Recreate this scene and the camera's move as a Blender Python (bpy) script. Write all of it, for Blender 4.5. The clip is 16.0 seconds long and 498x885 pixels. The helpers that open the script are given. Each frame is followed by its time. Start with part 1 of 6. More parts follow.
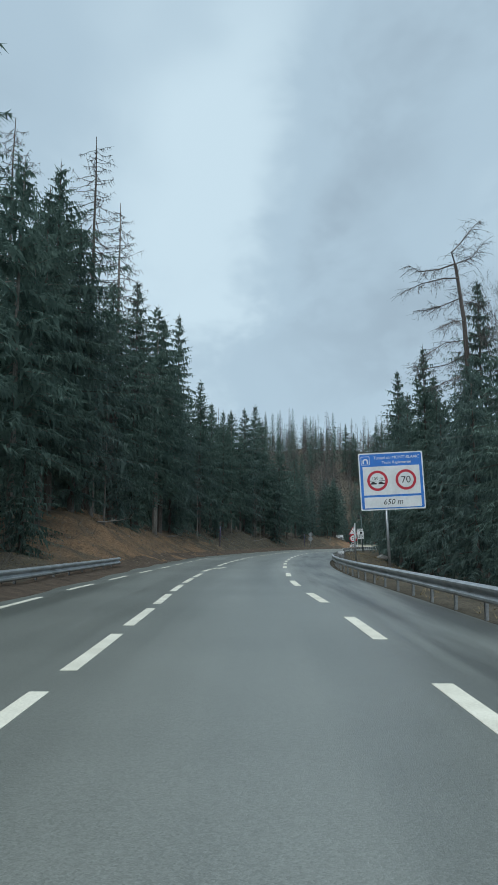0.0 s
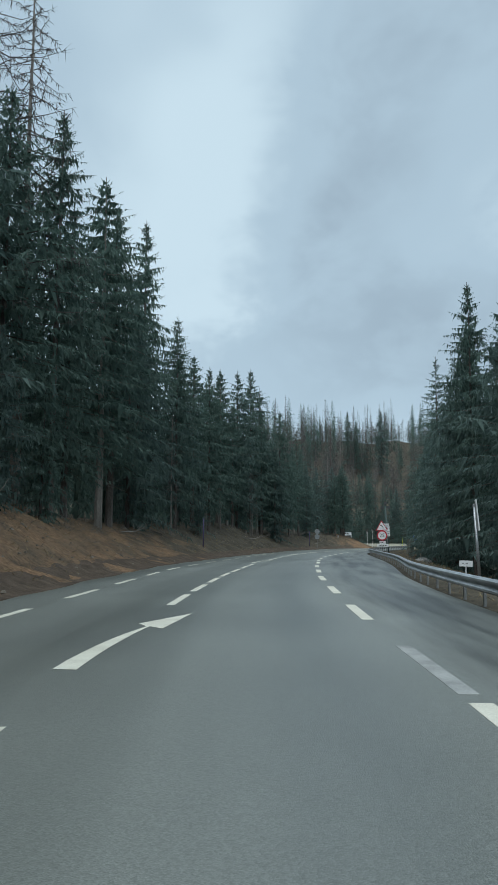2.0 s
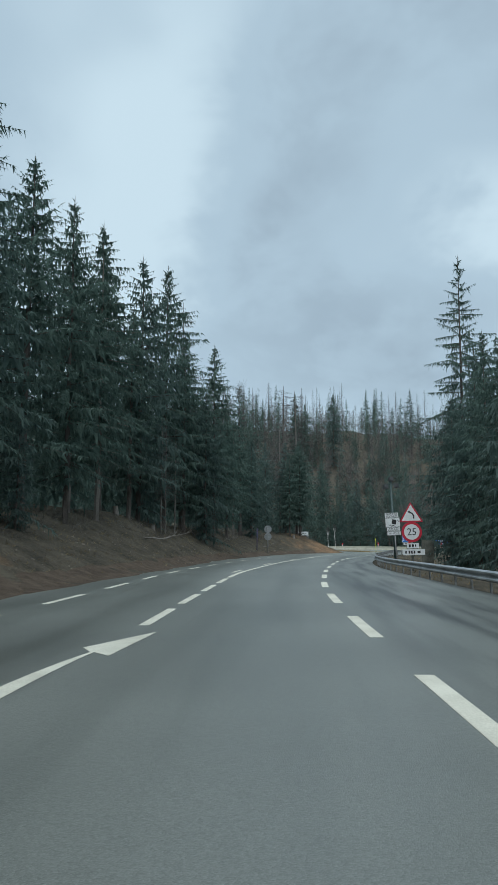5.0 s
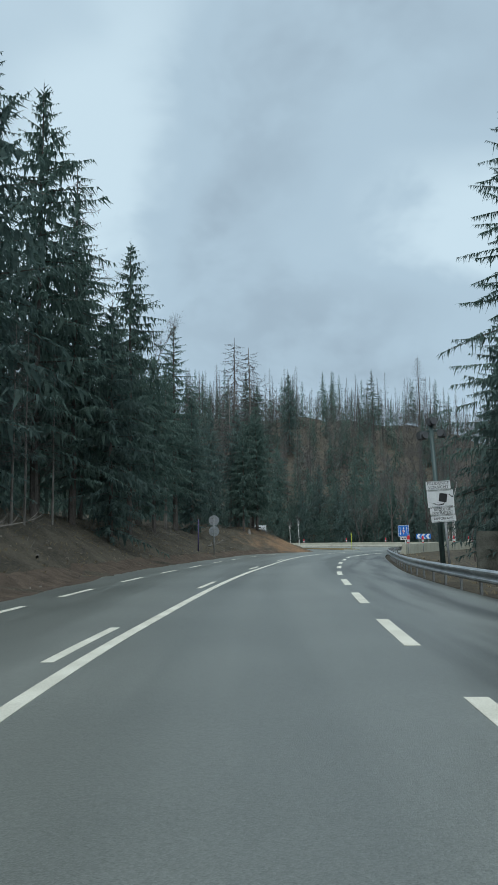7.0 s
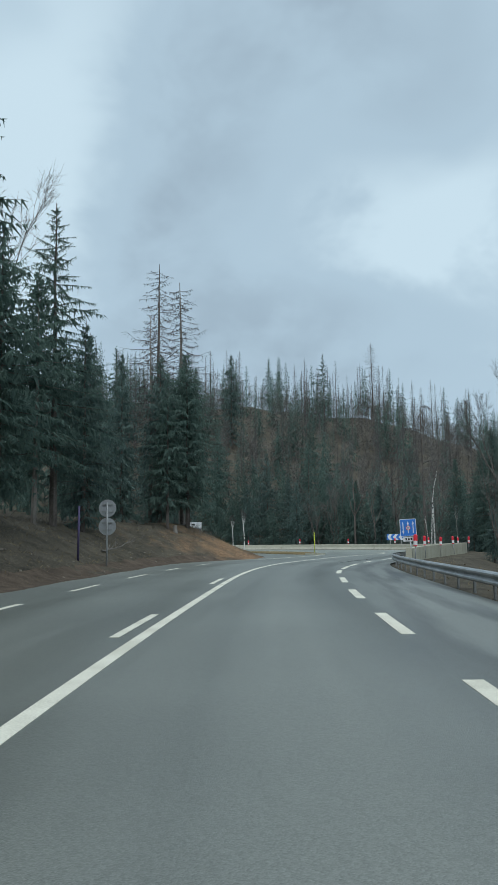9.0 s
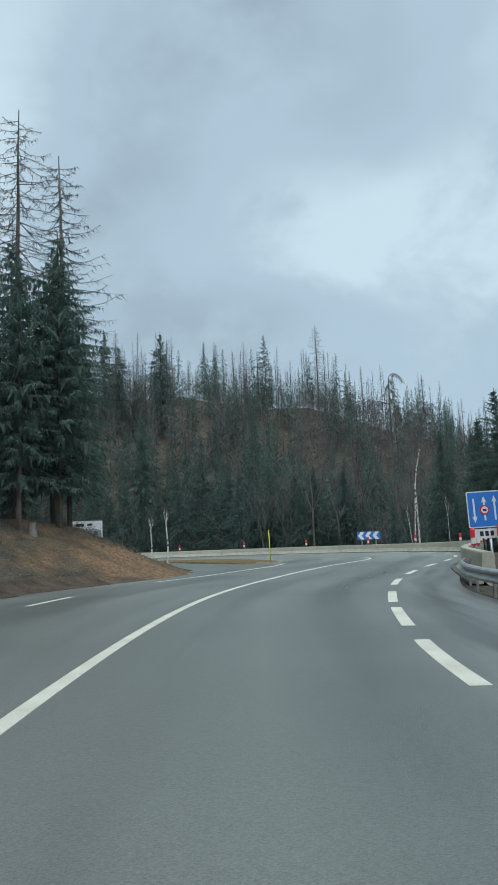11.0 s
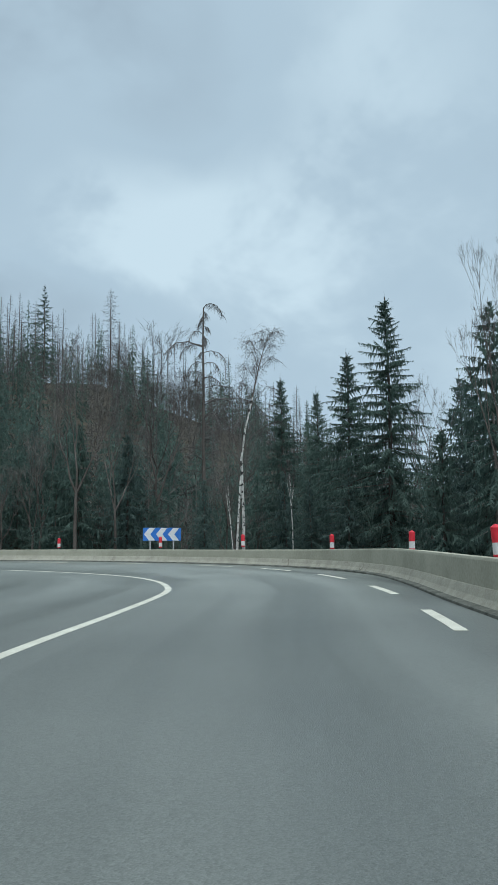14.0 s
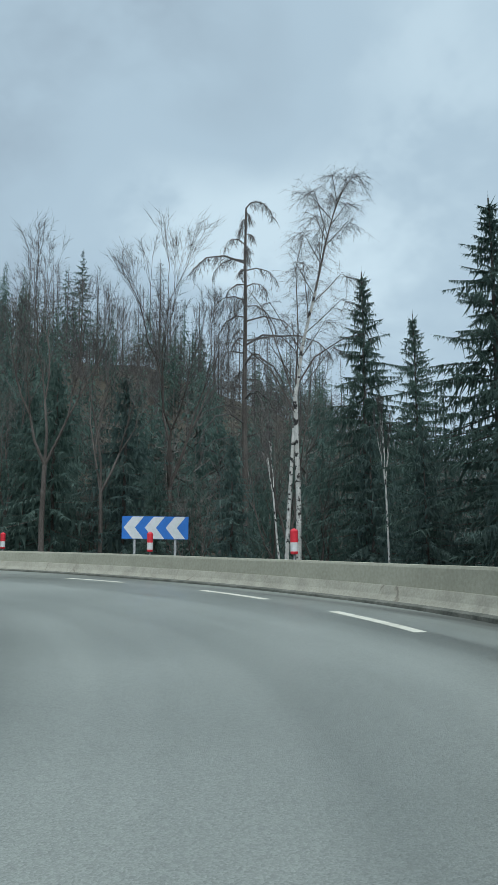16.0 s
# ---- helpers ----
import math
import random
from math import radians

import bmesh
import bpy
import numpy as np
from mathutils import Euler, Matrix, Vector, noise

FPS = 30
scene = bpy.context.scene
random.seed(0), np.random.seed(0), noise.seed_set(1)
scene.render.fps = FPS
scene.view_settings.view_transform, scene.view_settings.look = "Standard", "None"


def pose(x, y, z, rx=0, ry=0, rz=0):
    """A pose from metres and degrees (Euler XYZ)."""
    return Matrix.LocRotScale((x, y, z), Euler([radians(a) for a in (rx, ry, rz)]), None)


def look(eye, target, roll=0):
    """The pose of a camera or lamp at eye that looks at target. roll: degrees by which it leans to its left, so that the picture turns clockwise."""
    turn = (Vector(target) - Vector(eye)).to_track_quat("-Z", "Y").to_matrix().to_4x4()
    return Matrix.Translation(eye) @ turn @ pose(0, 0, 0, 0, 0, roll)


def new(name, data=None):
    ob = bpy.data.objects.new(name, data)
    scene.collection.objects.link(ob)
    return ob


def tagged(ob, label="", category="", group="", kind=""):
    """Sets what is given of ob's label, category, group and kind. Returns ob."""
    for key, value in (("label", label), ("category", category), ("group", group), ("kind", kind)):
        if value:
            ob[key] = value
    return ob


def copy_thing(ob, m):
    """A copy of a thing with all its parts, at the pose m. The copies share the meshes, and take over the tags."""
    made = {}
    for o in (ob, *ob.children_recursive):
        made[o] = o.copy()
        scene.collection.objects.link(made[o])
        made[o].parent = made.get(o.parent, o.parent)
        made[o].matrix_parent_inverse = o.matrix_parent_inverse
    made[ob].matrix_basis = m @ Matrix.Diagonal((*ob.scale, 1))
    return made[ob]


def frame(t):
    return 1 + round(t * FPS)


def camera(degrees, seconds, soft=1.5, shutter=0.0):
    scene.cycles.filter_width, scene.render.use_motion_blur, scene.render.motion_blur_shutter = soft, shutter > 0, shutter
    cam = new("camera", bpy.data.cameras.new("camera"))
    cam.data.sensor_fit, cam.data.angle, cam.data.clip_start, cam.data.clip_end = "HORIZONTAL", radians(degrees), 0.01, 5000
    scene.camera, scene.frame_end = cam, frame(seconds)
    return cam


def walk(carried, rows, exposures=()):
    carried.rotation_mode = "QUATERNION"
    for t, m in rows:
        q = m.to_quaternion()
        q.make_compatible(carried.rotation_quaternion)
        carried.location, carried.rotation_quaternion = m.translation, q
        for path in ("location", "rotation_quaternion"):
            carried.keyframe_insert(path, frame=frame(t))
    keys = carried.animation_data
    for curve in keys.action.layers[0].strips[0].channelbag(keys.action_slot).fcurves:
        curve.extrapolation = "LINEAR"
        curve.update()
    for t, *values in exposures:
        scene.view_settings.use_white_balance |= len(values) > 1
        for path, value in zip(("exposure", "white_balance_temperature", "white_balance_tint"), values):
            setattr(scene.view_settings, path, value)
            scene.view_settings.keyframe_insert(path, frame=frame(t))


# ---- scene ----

cam = camera(36.73, 16.0)

# seconds, x, y, yaw, pitch, roll of a camera at driver's eye height
EXPOSURE = 0.0
CLOUD_SEED = 7.3
EYE = 1.26
PATH = [
    (0.0, 0.00, 0.00, 0.00, 7.60, 0.16),
    (0.5, -0.12, 6.38, 0.46, 7.60, -0.01),
    (1.0, -0.26, 12.76, 0.51, 7.57, -0.18),
    (1.5, -0.28, 19.19, 0.14, 7.56, -0.03),
    (2.0, -0.25, 25.66, -0.60, 7.50, 0.13),
    (2.5, -0.10, 32.12, -1.48, 7.55, 0.11),
    (3.0, 0.18, 38.60, -2.40, 7.58, 0.02),
    (3.5, 0.54, 45.10, -3.26, 7.65, 0.01),
    (4.0, 0.98, 51.67, -4.02, 7.69, 0.13),
    (4.5, 1.49, 58.33, -4.70, 7.70, 0.22),
    (5.0, 2.12, 64.97, -5.41, 7.68, 0.10),
    (5.5, 2.82, 71.47, -6.26, 7.63, -0.12),
    (6.0, 3.60, 77.80, -7.22, 7.59, -0.33),
    (6.5, 4.48, 83.97, -8.26, 7.57, -0.59),
    (7.0, 5.41, 89.99, -9.32, 7.46, -0.76),
    (7.5, 6.39, 95.86, -10.51, 7.38, -0.52),
    (8.0, 7.56, 101.61, -11.64, 7.37, -0.51),
    (8.5, 8.80, 107.32, -12.80, 7.44, -0.60),
    (9.0, 10.19, 113.00, -13.84, 7.52, -0.72),
    (9.5, 11.68, 118.67, -14.80, 7.55, -1.01),
    (10.0, 13.26, 124.29, -15.79, 7.57, -1.37),
    (10.5, 14.91, 129.79, -17.00, 7.60, -1.82),
    (11.0, 16.67, 135.10, -18.61, 7.70, -2.38),
    (11.5, 18.51, 140.18, -20.56, 7.68, -2.41),
    (12.0, 20.46, 145.02, -22.94, 7.64, -2.20),
    (12.5, 22.59, 149.58, -25.85, 7.61, -1.82),
    (13.0, 24.89, 153.82, -28.99, 7.50, -1.42),
    (13.5, 27.40, 157.85, -31.96, 7.41, -1.12),
    (14.0, 30.14, 161.86, -34.36, 7.34, -0.62),
    (14.5, 33.04, 165.86, -35.64, 7.37, -0.17),
    (15.0, 35.99, 169.85, -35.39, 7.44, 0.13),
    (15.5, 38.75, 173.86, -33.39, 7.41, 0.27),
    (16.0, 41.22, 177.84, -29.44, 7.28, 0.23),
]


def aim(x, y, yaw, pitch, roll):
    eye = Vector((x, y, EYE))
    a, b = radians(yaw), radians(pitch)
    way = Vector((-math.sin(a) * math.cos(b), math.cos(a) * math.cos(b), math.sin(b)))
    return look(eye, eye + way, roll)


walk(cam, [(t, aim(*row)) for t, *row in PATH], exposures=[(0.0, EXPOSURE), (16.0, EXPOSURE)])

# ---- sky and sun ----
world = bpy.data.worlds.new("overcast_sky")
scene.world = world
world.use_nodes = True
wn, wl = world.node_tree.nodes, world.node_tree.links
wn.clear()


def wnode(kind, **values):
    n = wn.new(kind)
    for key, value in values.items():
        n.inputs[key].default_value = value
    return n


sky = wn.new("ShaderNodeTexSky")
sky.sky_type, sky.sun_disc = "NISHITA", False
sky.sun_elevation, sky.sun_rotation = radians(60), radians(197)
coord = wn.new("ShaderNodeTexCoord")
split = wn.new("ShaderNodeSeparateXYZ")
wl.new(coord.outputs["Generated"], split.inputs[0])
lift = wn.new("ShaderNodeMath")
lift.operation, lift.inputs[1].default_value = "MAXIMUM", 0.0
wl.new(split.outputs[2], lift.inputs[0])
over = wn.new("ShaderNodeMath")
over.operation, over.inputs[1].default_value = "ADD", 0.55
wl.new(lift.outputs[0], over.inputs[0])
flat = []
for k in (0, 1):
    d = wn.new("ShaderNodeMath")
    d.operation = "DIVIDE"
    wl.new(split.outputs[k], d.inputs[0])
    wl.new(over.outputs[0], d.inputs[1])
    flat.append(d)
join = wn.new("ShaderNodeCombineXYZ")
wl.new(flat[0].outputs[0], join.inputs[0])
wl.new(flat[1].outputs[0], join.inputs[1])
join.inputs[2].default_value = CLOUD_SEED
big = wnode("ShaderNodeTexNoise", Scale=2.1, Detail=3.0, Roughness=0.45, Distortion=0.3)
small = wnode("ShaderNodeTexNoise", Scale=6.0, Detail=4.0, Roughness=0.55, Distortion=0.2)
wl.new(join.outputs[0], big.inputs["Vector"])
wl.new(join.outputs[0], small.inputs["Vector"])
both = wn.new("ShaderNodeMix")
both.inputs[0].default_value = 0.3
wl.new(big.outputs["Fac"], both.inputs[2])
wl.new(small.outputs["Fac"], both.inputs[3])


def wmath(kind, p, q=0.0, r=0.0):
    n = wn.new("ShaderNodeMath")
    n.operation = kind
    for k, v in enumerate((p, q, r)):
        if isinstance(v, float):
            n.inputs[k].default_value = v
        else:
            wl.new(v, n.inputs[k])
    return n.outputs[0]


# banks of thicker and thinner cloud: bearing, height, breadth and tallness in degrees, and how much lighter
BANKS = [(0.5, 26.0, 7.0, 14.0, 0.17), (-12.0, 30.0, 9.0, 16.0, 0.07), (14.0, 26.0, 9.5, 16.0, -0.13), (23.0, 32.0, 9.0, 12.0, -0.03), (7.0, 12.0, 10.0, 5.0, -0.04),
         (37.0, 28.0, 10.0, 11.0, 0.14), (46.0, 34.0, 10.0, 12.0, 0.06), (20.0, 19.0, 9.0, 5.0, -0.07), (28.0, 18.0, 8.0, 5.0, -0.05)]
bearing = wmath("MULTIPLY_ADD", wmath("SUBTRACT", big.outputs["Fac"], 0.5), 0.45, wmath("ARCTAN2", split.outputs[0], split.outputs[1]))
tall = wmath("MULTIPLY_ADD", wmath("SUBTRACT", small.outputs["Fac"], 0.5), 0.55, wmath("ARCSINE", split.outputs[2]))
cover = wmath("MULTIPLY_ADD", wmath("SUBTRACT", both.outputs[0], 0.5), 0.62, 0.5)
for a, e, wa, we, gain in BANKS:
    v = wmath("DIVIDE", wmath("SUBTRACT", tall, radians(e)), radians(we))
    u = wmath("MULTIPLY_ADD", v, -0.55, wmath("DIVIDE", wmath("SUBTRACT", bearing, radians(a)), radians(wa)))
    fall = wmath("POWER", math.e, wmath("MULTIPLY", wmath("MULTIPLY_ADD", u, u, wmath("MULTIPLY", v, v)), -1.0))
    cover = wmath("MULTIPLY_ADD", fall, gain, cover)
ramp = wn.new("ShaderNodeValToRGB")
ramp.color_ramp.interpolation = "EASE"
ramp.color_ramp.elements[0].position, ramp.color_ramp.elements[0].color = 0.30, (0.335, 0.44, 0.532, 1)
ramp.color_ramp.elements[1].position, ramp.color_ramp.elements[1].color = 0.70, (0.645, 0.82, 0.925, 1)
mid = ramp.color_ramp.elements.new(0.5)
mid.color = (0.468, 0.622, 0.738, 1)
wl.new(cover, ramp.inputs[0])
clear = wn.new("ShaderNodeBackground")
clear.inputs["Strength"].default_value = 0.06
wl.new(sky.outputs[0], clear.inputs["Color"])
cloud = wn.new("ShaderNodeBackground")
cloud.inputs["Strength"].default_value = 1.0
wl.new(ramp.outputs[0], cloud.inputs["Color"])
veil = wn.new("ShaderNodeMixShader")
veil.inputs[0].default_value = 0.9
wl.new(clear.outputs[0], veil.inputs[1])
wl.new(cloud.outputs[0], veil.inputs[2])
wl.new(veil.outputs[0], wn.new("ShaderNodeOutputWorld").inputs[0])

sun = new("sun", bpy.data.lights.new("sun", "SUN"))
sun.data.energy, sun.data.angle, sun.data.color = 2.4, radians(70), (0.93, 0.995, 1.02)
sun.matrix_world = look((0, 0, 100), (12, 38, 30))


# ---- materials ----
def material(name, low, high, rough=0.8, scale=3.0, fine=40.0, bump=0.0, bump_scale=60.0, spec=0.5, vary=0.0, metal=0.0, mix=0.35, stretch=None, bump_size=0.02):
    """Two-scale noise between two colours, with relief; vary: how much whole objects and loose pieces differ in lightness."""
    m = bpy.data.materials.new(name)
    m.use_nodes = True
    n, l = m.node_tree.nodes, m.node_tree.links
    b = n["Principled BSDF"]
    b.inputs["Roughness"].default_value, b.inputs["Metallic"].default_value = rough, metal
    b.inputs["Specular IOR Level"].default_value = spec
    tc = n.new("ShaderNodeTexCoord")
    vec = tc.outputs["Object"]
    if stretch:
        mp = n.new("ShaderNodeMapping")
        mp.inputs["Scale"].default_value = stretch
        l.new(vec, mp.inputs[0])
        vec = mp.outputs[0]

    def noise_at(s, detail=3.0):
        t = n.new("ShaderNodeTexNoise")
        t.inputs["Scale"].default_value, t.inputs["Detail"].default_value = s, detail
        l.new(vec, t.inputs["Vector"])
        return t.outputs["Fac"]

    a, f = noise_at(scale), noise_at(fine)
    mx = n.new("ShaderNodeMix")
    mx.inputs[0].default_value = mix
    l.new(a, mx.inputs[2])
    l.new(f, mx.inputs[3])
    r = n.new("ShaderNodeValToRGB")
    r.color_ramp.elements[0].position, r.color_ramp.elements[0].color = 0.36, (*low, 1)
    r.color_ramp.elements[1].position, r.color_ramp.elements[1].color = 0.64, (*high, 1)
    l.new(mx.outputs[0], r.inputs[0])
    colour = r.outputs[0]
    if vary:
        oi, ge = n.new("ShaderNodeObjectInfo"), n.new("ShaderNodeNewGeometry")
        av = n.new("ShaderNodeMath")
        av.operation = "ADD"
        l.new(oi.outputs["Random"], av.inputs[0])
        l.new(ge.outputs["Random Per Island"], av.inputs[1])
        mr = n.new("ShaderNodeMapRange")
        mr.inputs["From Max"].default_value = 2.0
        mr.inputs["To Min"].default_value, mr.inputs["To Max"].default_value = 1 - vary, 1 + vary
        l.new(av.outputs[0], mr.inputs[0])
        hv = n.new("ShaderNodeHueSaturation")
        l.new(mr.outputs[0], hv.inputs["Value"])
        l.new(colour, hv.inputs["Color"])
        colour = hv.outputs[0]
    l.new(colour, b.inputs["Base Color"])
    if bump:
        bp = n.new("ShaderNodeBump")
        bp.inputs["Strength"].default_value, bp.inputs["Distance"].default_value = bump, bump_size
        l.new(noise_at(bump_scale, 4.0), bp.inputs["Height"])
        l.new(bp.outputs[0], b.inputs["Normal"])
    return m


def asphalt_material():
    """Damp, worn asphalt: stone grain with wet glints put into its colour, long wheel tracks, patches of wet sheen. The
    UV holds metres across and along the road.
    """
    m = bpy.data.materials.new("damp_asphalt")
    m.use_nodes = True
    n, l = m.node_tree.nodes, m.node_tree.links
    b = n["Principled BSDF"]
    tc, uv = n.new("ShaderNodeTexCoord"), n.new("ShaderNodeUVMap")
    uv.uv_map = "road"

    def noise_of(vec, s, detail, scl=None):
        if scl:
            mp = n.new("ShaderNodeMapping")
            mp.inputs["Scale"].default_value = scl
            l.new(vec, mp.inputs[0])
            vec = mp.outputs[0]
        t = n.new("ShaderNodeTexNoise")
        t.inputs["Scale"].default_value, t.inputs["Detail"].default_value = s, detail
        l.new(vec, t.inputs["Vector"])
        return t.outputs["Fac"]

    def mixed(fac, p, q):
        x = n.new("ShaderNodeMix")
        x.inputs[0].default_value = fac
        l.new(p, x.inputs[2])
        l.new(q, x.inputs[3])
        return x.outputs[0]

    grain = noise_of(tc.outputs["Object"], 130.0, 2.0)
    chips = n.new("ShaderNodeTexVoronoi")
    chips.inputs["Scale"].default_value = 88.0
    l.new(tc.outputs["Object"], chips.inputs["Vector"])
    patch = noise_of(tc.outputs["Object"], 0.22, 5.0)
    tracks = noise_of(uv.outputs[0], 1.0, 3.0, (0.75, 0.018, 1.0))
    streak = noise_of(uv.outputs[0], 1.0, 4.0, (0.5, 0.035, 1.0))
    tone = mixed(0.5, mixed(0.4, tracks, streak), mixed(0.5, patch, grain))
    r = n.new("ShaderNodeValToRGB")
    r.color_ramp.elements[0].position, r.color_ramp.elements[0].color = 0.36, (0.081, 0.088, 0.079, 1)
    r.color_ramp.elements[1].position, r.color_ramp.elements[1].color = 0.66, (0.198, 0.209, 0.188, 1)
    l.new(tone, r.inputs[0])
    pale, up, hv = n.new("ShaderNodeAttribute"), n.new("ShaderNodeMath"), n.new("ShaderNodeHueSaturation")
    pale.attribute_name = "worn"
    up.operation, up.inputs[1].default_value, up.inputs[2].default_value = "MULTIPLY_ADD", 0.45, 1.0
    l.new(pale.outputs["Fac"], up.inputs[0])
    # lightness varied per chip: stone tone, with wet glints painted into the colour
    cell, each = n.new("ShaderNodeMapRange"), n.new("ShaderNodeMath")
    cell.inputs["To Min"].default_value, cell.inputs["To Max"].default_value = 0.84, 1.46
    l.new(chips.outputs["Color"], cell.inputs[0])
    each.operation = "MULTIPLY"
    l.new(cell.outputs[0], each.inputs[0])
    l.new(up.outputs[0], each.inputs[1])
    edge, mark, dull, last = n.new("ShaderNodeAttribute"), n.new("ShaderNodeMapRange"), n.new("ShaderNodeMath"), n.new("ShaderNodeMath")
    edge.attribute_name = "shoulder"
    mark.inputs["From Min"].default_value, mark.inputs["From Max"].default_value = 0.42, 0.62
    mark.inputs["To Min"].default_value, mark.inputs["To Max"].default_value = 0.0, 0.68
    l.new(noise_of(uv.outputs[0], 1.0, 4.0, (1.6, 0.11, 1.0)), mark.inputs[0])
    dull.operation, last.operation = "MULTIPLY", "MULTIPLY_ADD"
    l.new(edge.outputs["Fac"], dull.inputs[0])
    l.new(mark.outputs[0], dull.inputs[1])
    away = n.new("ShaderNodeMath")
    away.operation, away.inputs[0].default_value = "SUBTRACT", 1.0
    l.new(dull.outputs[0], away.inputs[1])
    last.operation = "MULTIPLY"
    l.new(each.outputs[0], last.inputs[0])
    l.new(away.outputs[0], last.inputs[1])
    l.new(last.outputs[0], hv.inputs["Value"])
    l.new(r.outputs[0], hv.inputs["Color"])
    l.new(hv.outputs[0], b.inputs["Base Color"])
    ro = n.new("ShaderNodeMapRange")
    ro.inputs["From Min"].default_value, ro.inputs["From Max"].default_value = 0.30, 0.70
    ro.inputs["To Min"].default_value, ro.inputs["To Max"].default_value = 0.26, 0.50
    l.new(mixed(0.5, tracks, streak), ro.inputs[0])
    l.new(ro.outputs[0], b.inputs["Roughness"])
    bp = n.new("ShaderNodeBump")
    bp.inputs["Strength"].default_value, bp.inputs["Distance"].default_value = 0.45, 0.006
    l.new(mixed(0.5, grain, chips.outputs["Distance"]), bp.inputs["Height"])
    l.new(bp.outputs[0], b.inputs["Normal"])
    return m


ASPHALT = asphalt_material()


def earth_material():
    """Forest floor: dark litter, dry grass and orange clay, which lies bare where the ground's clay value is high."""
    m = material("forest_floor", (0.040, 0.036, 0.029), (0.130, 0.113, 0.084), 0.95, 0.9, 11.0, 1.0, 9.0, 0.12, mix=0.55, bump_size=0.10)
    n, l = m.node_tree.nodes, m.node_tree.links
    b = n["Principled BSDF"]
    was = b.inputs["Base Color"].links[0].from_socket
    at, tc, t, t2, sm, r, cl, mx = (n.new("ShaderNode" + k) for k in ("Attribute", "TexCoord", "TexNoise", "TexNoise", "Math", "ValToRGB", "ValToRGB", "Mix"))
    at.attribute_name = "clay"
    t.inputs["Scale"].default_value, t.inputs["Detail"].default_value = 0.55, 5.0
    t2.inputs["Scale"].default_value, t2.inputs["Detail"].default_value = 7.0, 4.0
    l.new(tc.outputs["Object"], t.inputs["Vector"])
    l.new(tc.outputs["Object"], t2.inputs["Vector"])
    sm.operation = "ADD"
    l.new(at.outputs["Fac"], sm.inputs[0])
    l.new(t.outputs["Fac"], sm.inputs[1])
    r.color_ramp.elements[0].position, r.color_ramp.elements[1].position = 0.62, 0.95
    l.new(sm.outputs[0], r.inputs[0])
    cl.color_ramp.elements[0].position, cl.color_ramp.elements[0].color = 0.35, (0.150, 0.093, 0.056, 1)
    cl.color_ramp.elements[1].position, cl.color_ramp.elements[1].color = 0.65, (0.315, 0.200, 0.120, 1)
    l.new(t2.outputs["Fac"], cl.inputs[0])
    mx.data_type = "RGBA"
    l.new(r.outputs[0], mx.inputs[0])
    l.new(was, mx.inputs[6])
    l.new(cl.outputs[0], mx.inputs[7])
    l.new(mx.outputs[2], b.inputs["Base Color"])
    return m


EARTH = earth_material()
DIRT = material("dark_road_dirt", (0.054, 0.042, 0.033), (0.150, 0.114, 0.085), 0.95, 2.0, 22.0, 1.0, 16.0, 0.12, mix=0.5, bump_size=0.06)
DRY_GRASS = material("dry_grass", (0.11, 0.085, 0.045), (0.25, 0.19, 0.10), 0.95, 1.2, 18.0, 0.8, 30.0, 0.1, mix=0.5, bump_size=0.05)
CONCRETE = material("weathered_concrete", (0.325, 0.315, 0.245), (0.445, 0.43, 0.345), 0.85, 0.8, 14.0, 0.35, 45.0, 0.3, mix=0.45, bump_size=0.01)
OLD_CONCRETE = material("mossy_old_concrete", (0.08, 0.084, 0.07), (0.20, 0.20, 0.17), 0.9, 2.2, 16.0, 0.5, 30.0, 0.2, mix=0.4, bump_size=0.015)
STAINED = material("mud_splashed_concrete", (0.30, 0.285, 0.23), (0.43, 0.41, 0.335), 0.85, 2.2, 20.0, 0.6, 30.0, 0.3, mix=0.45, bump_size=0.015)


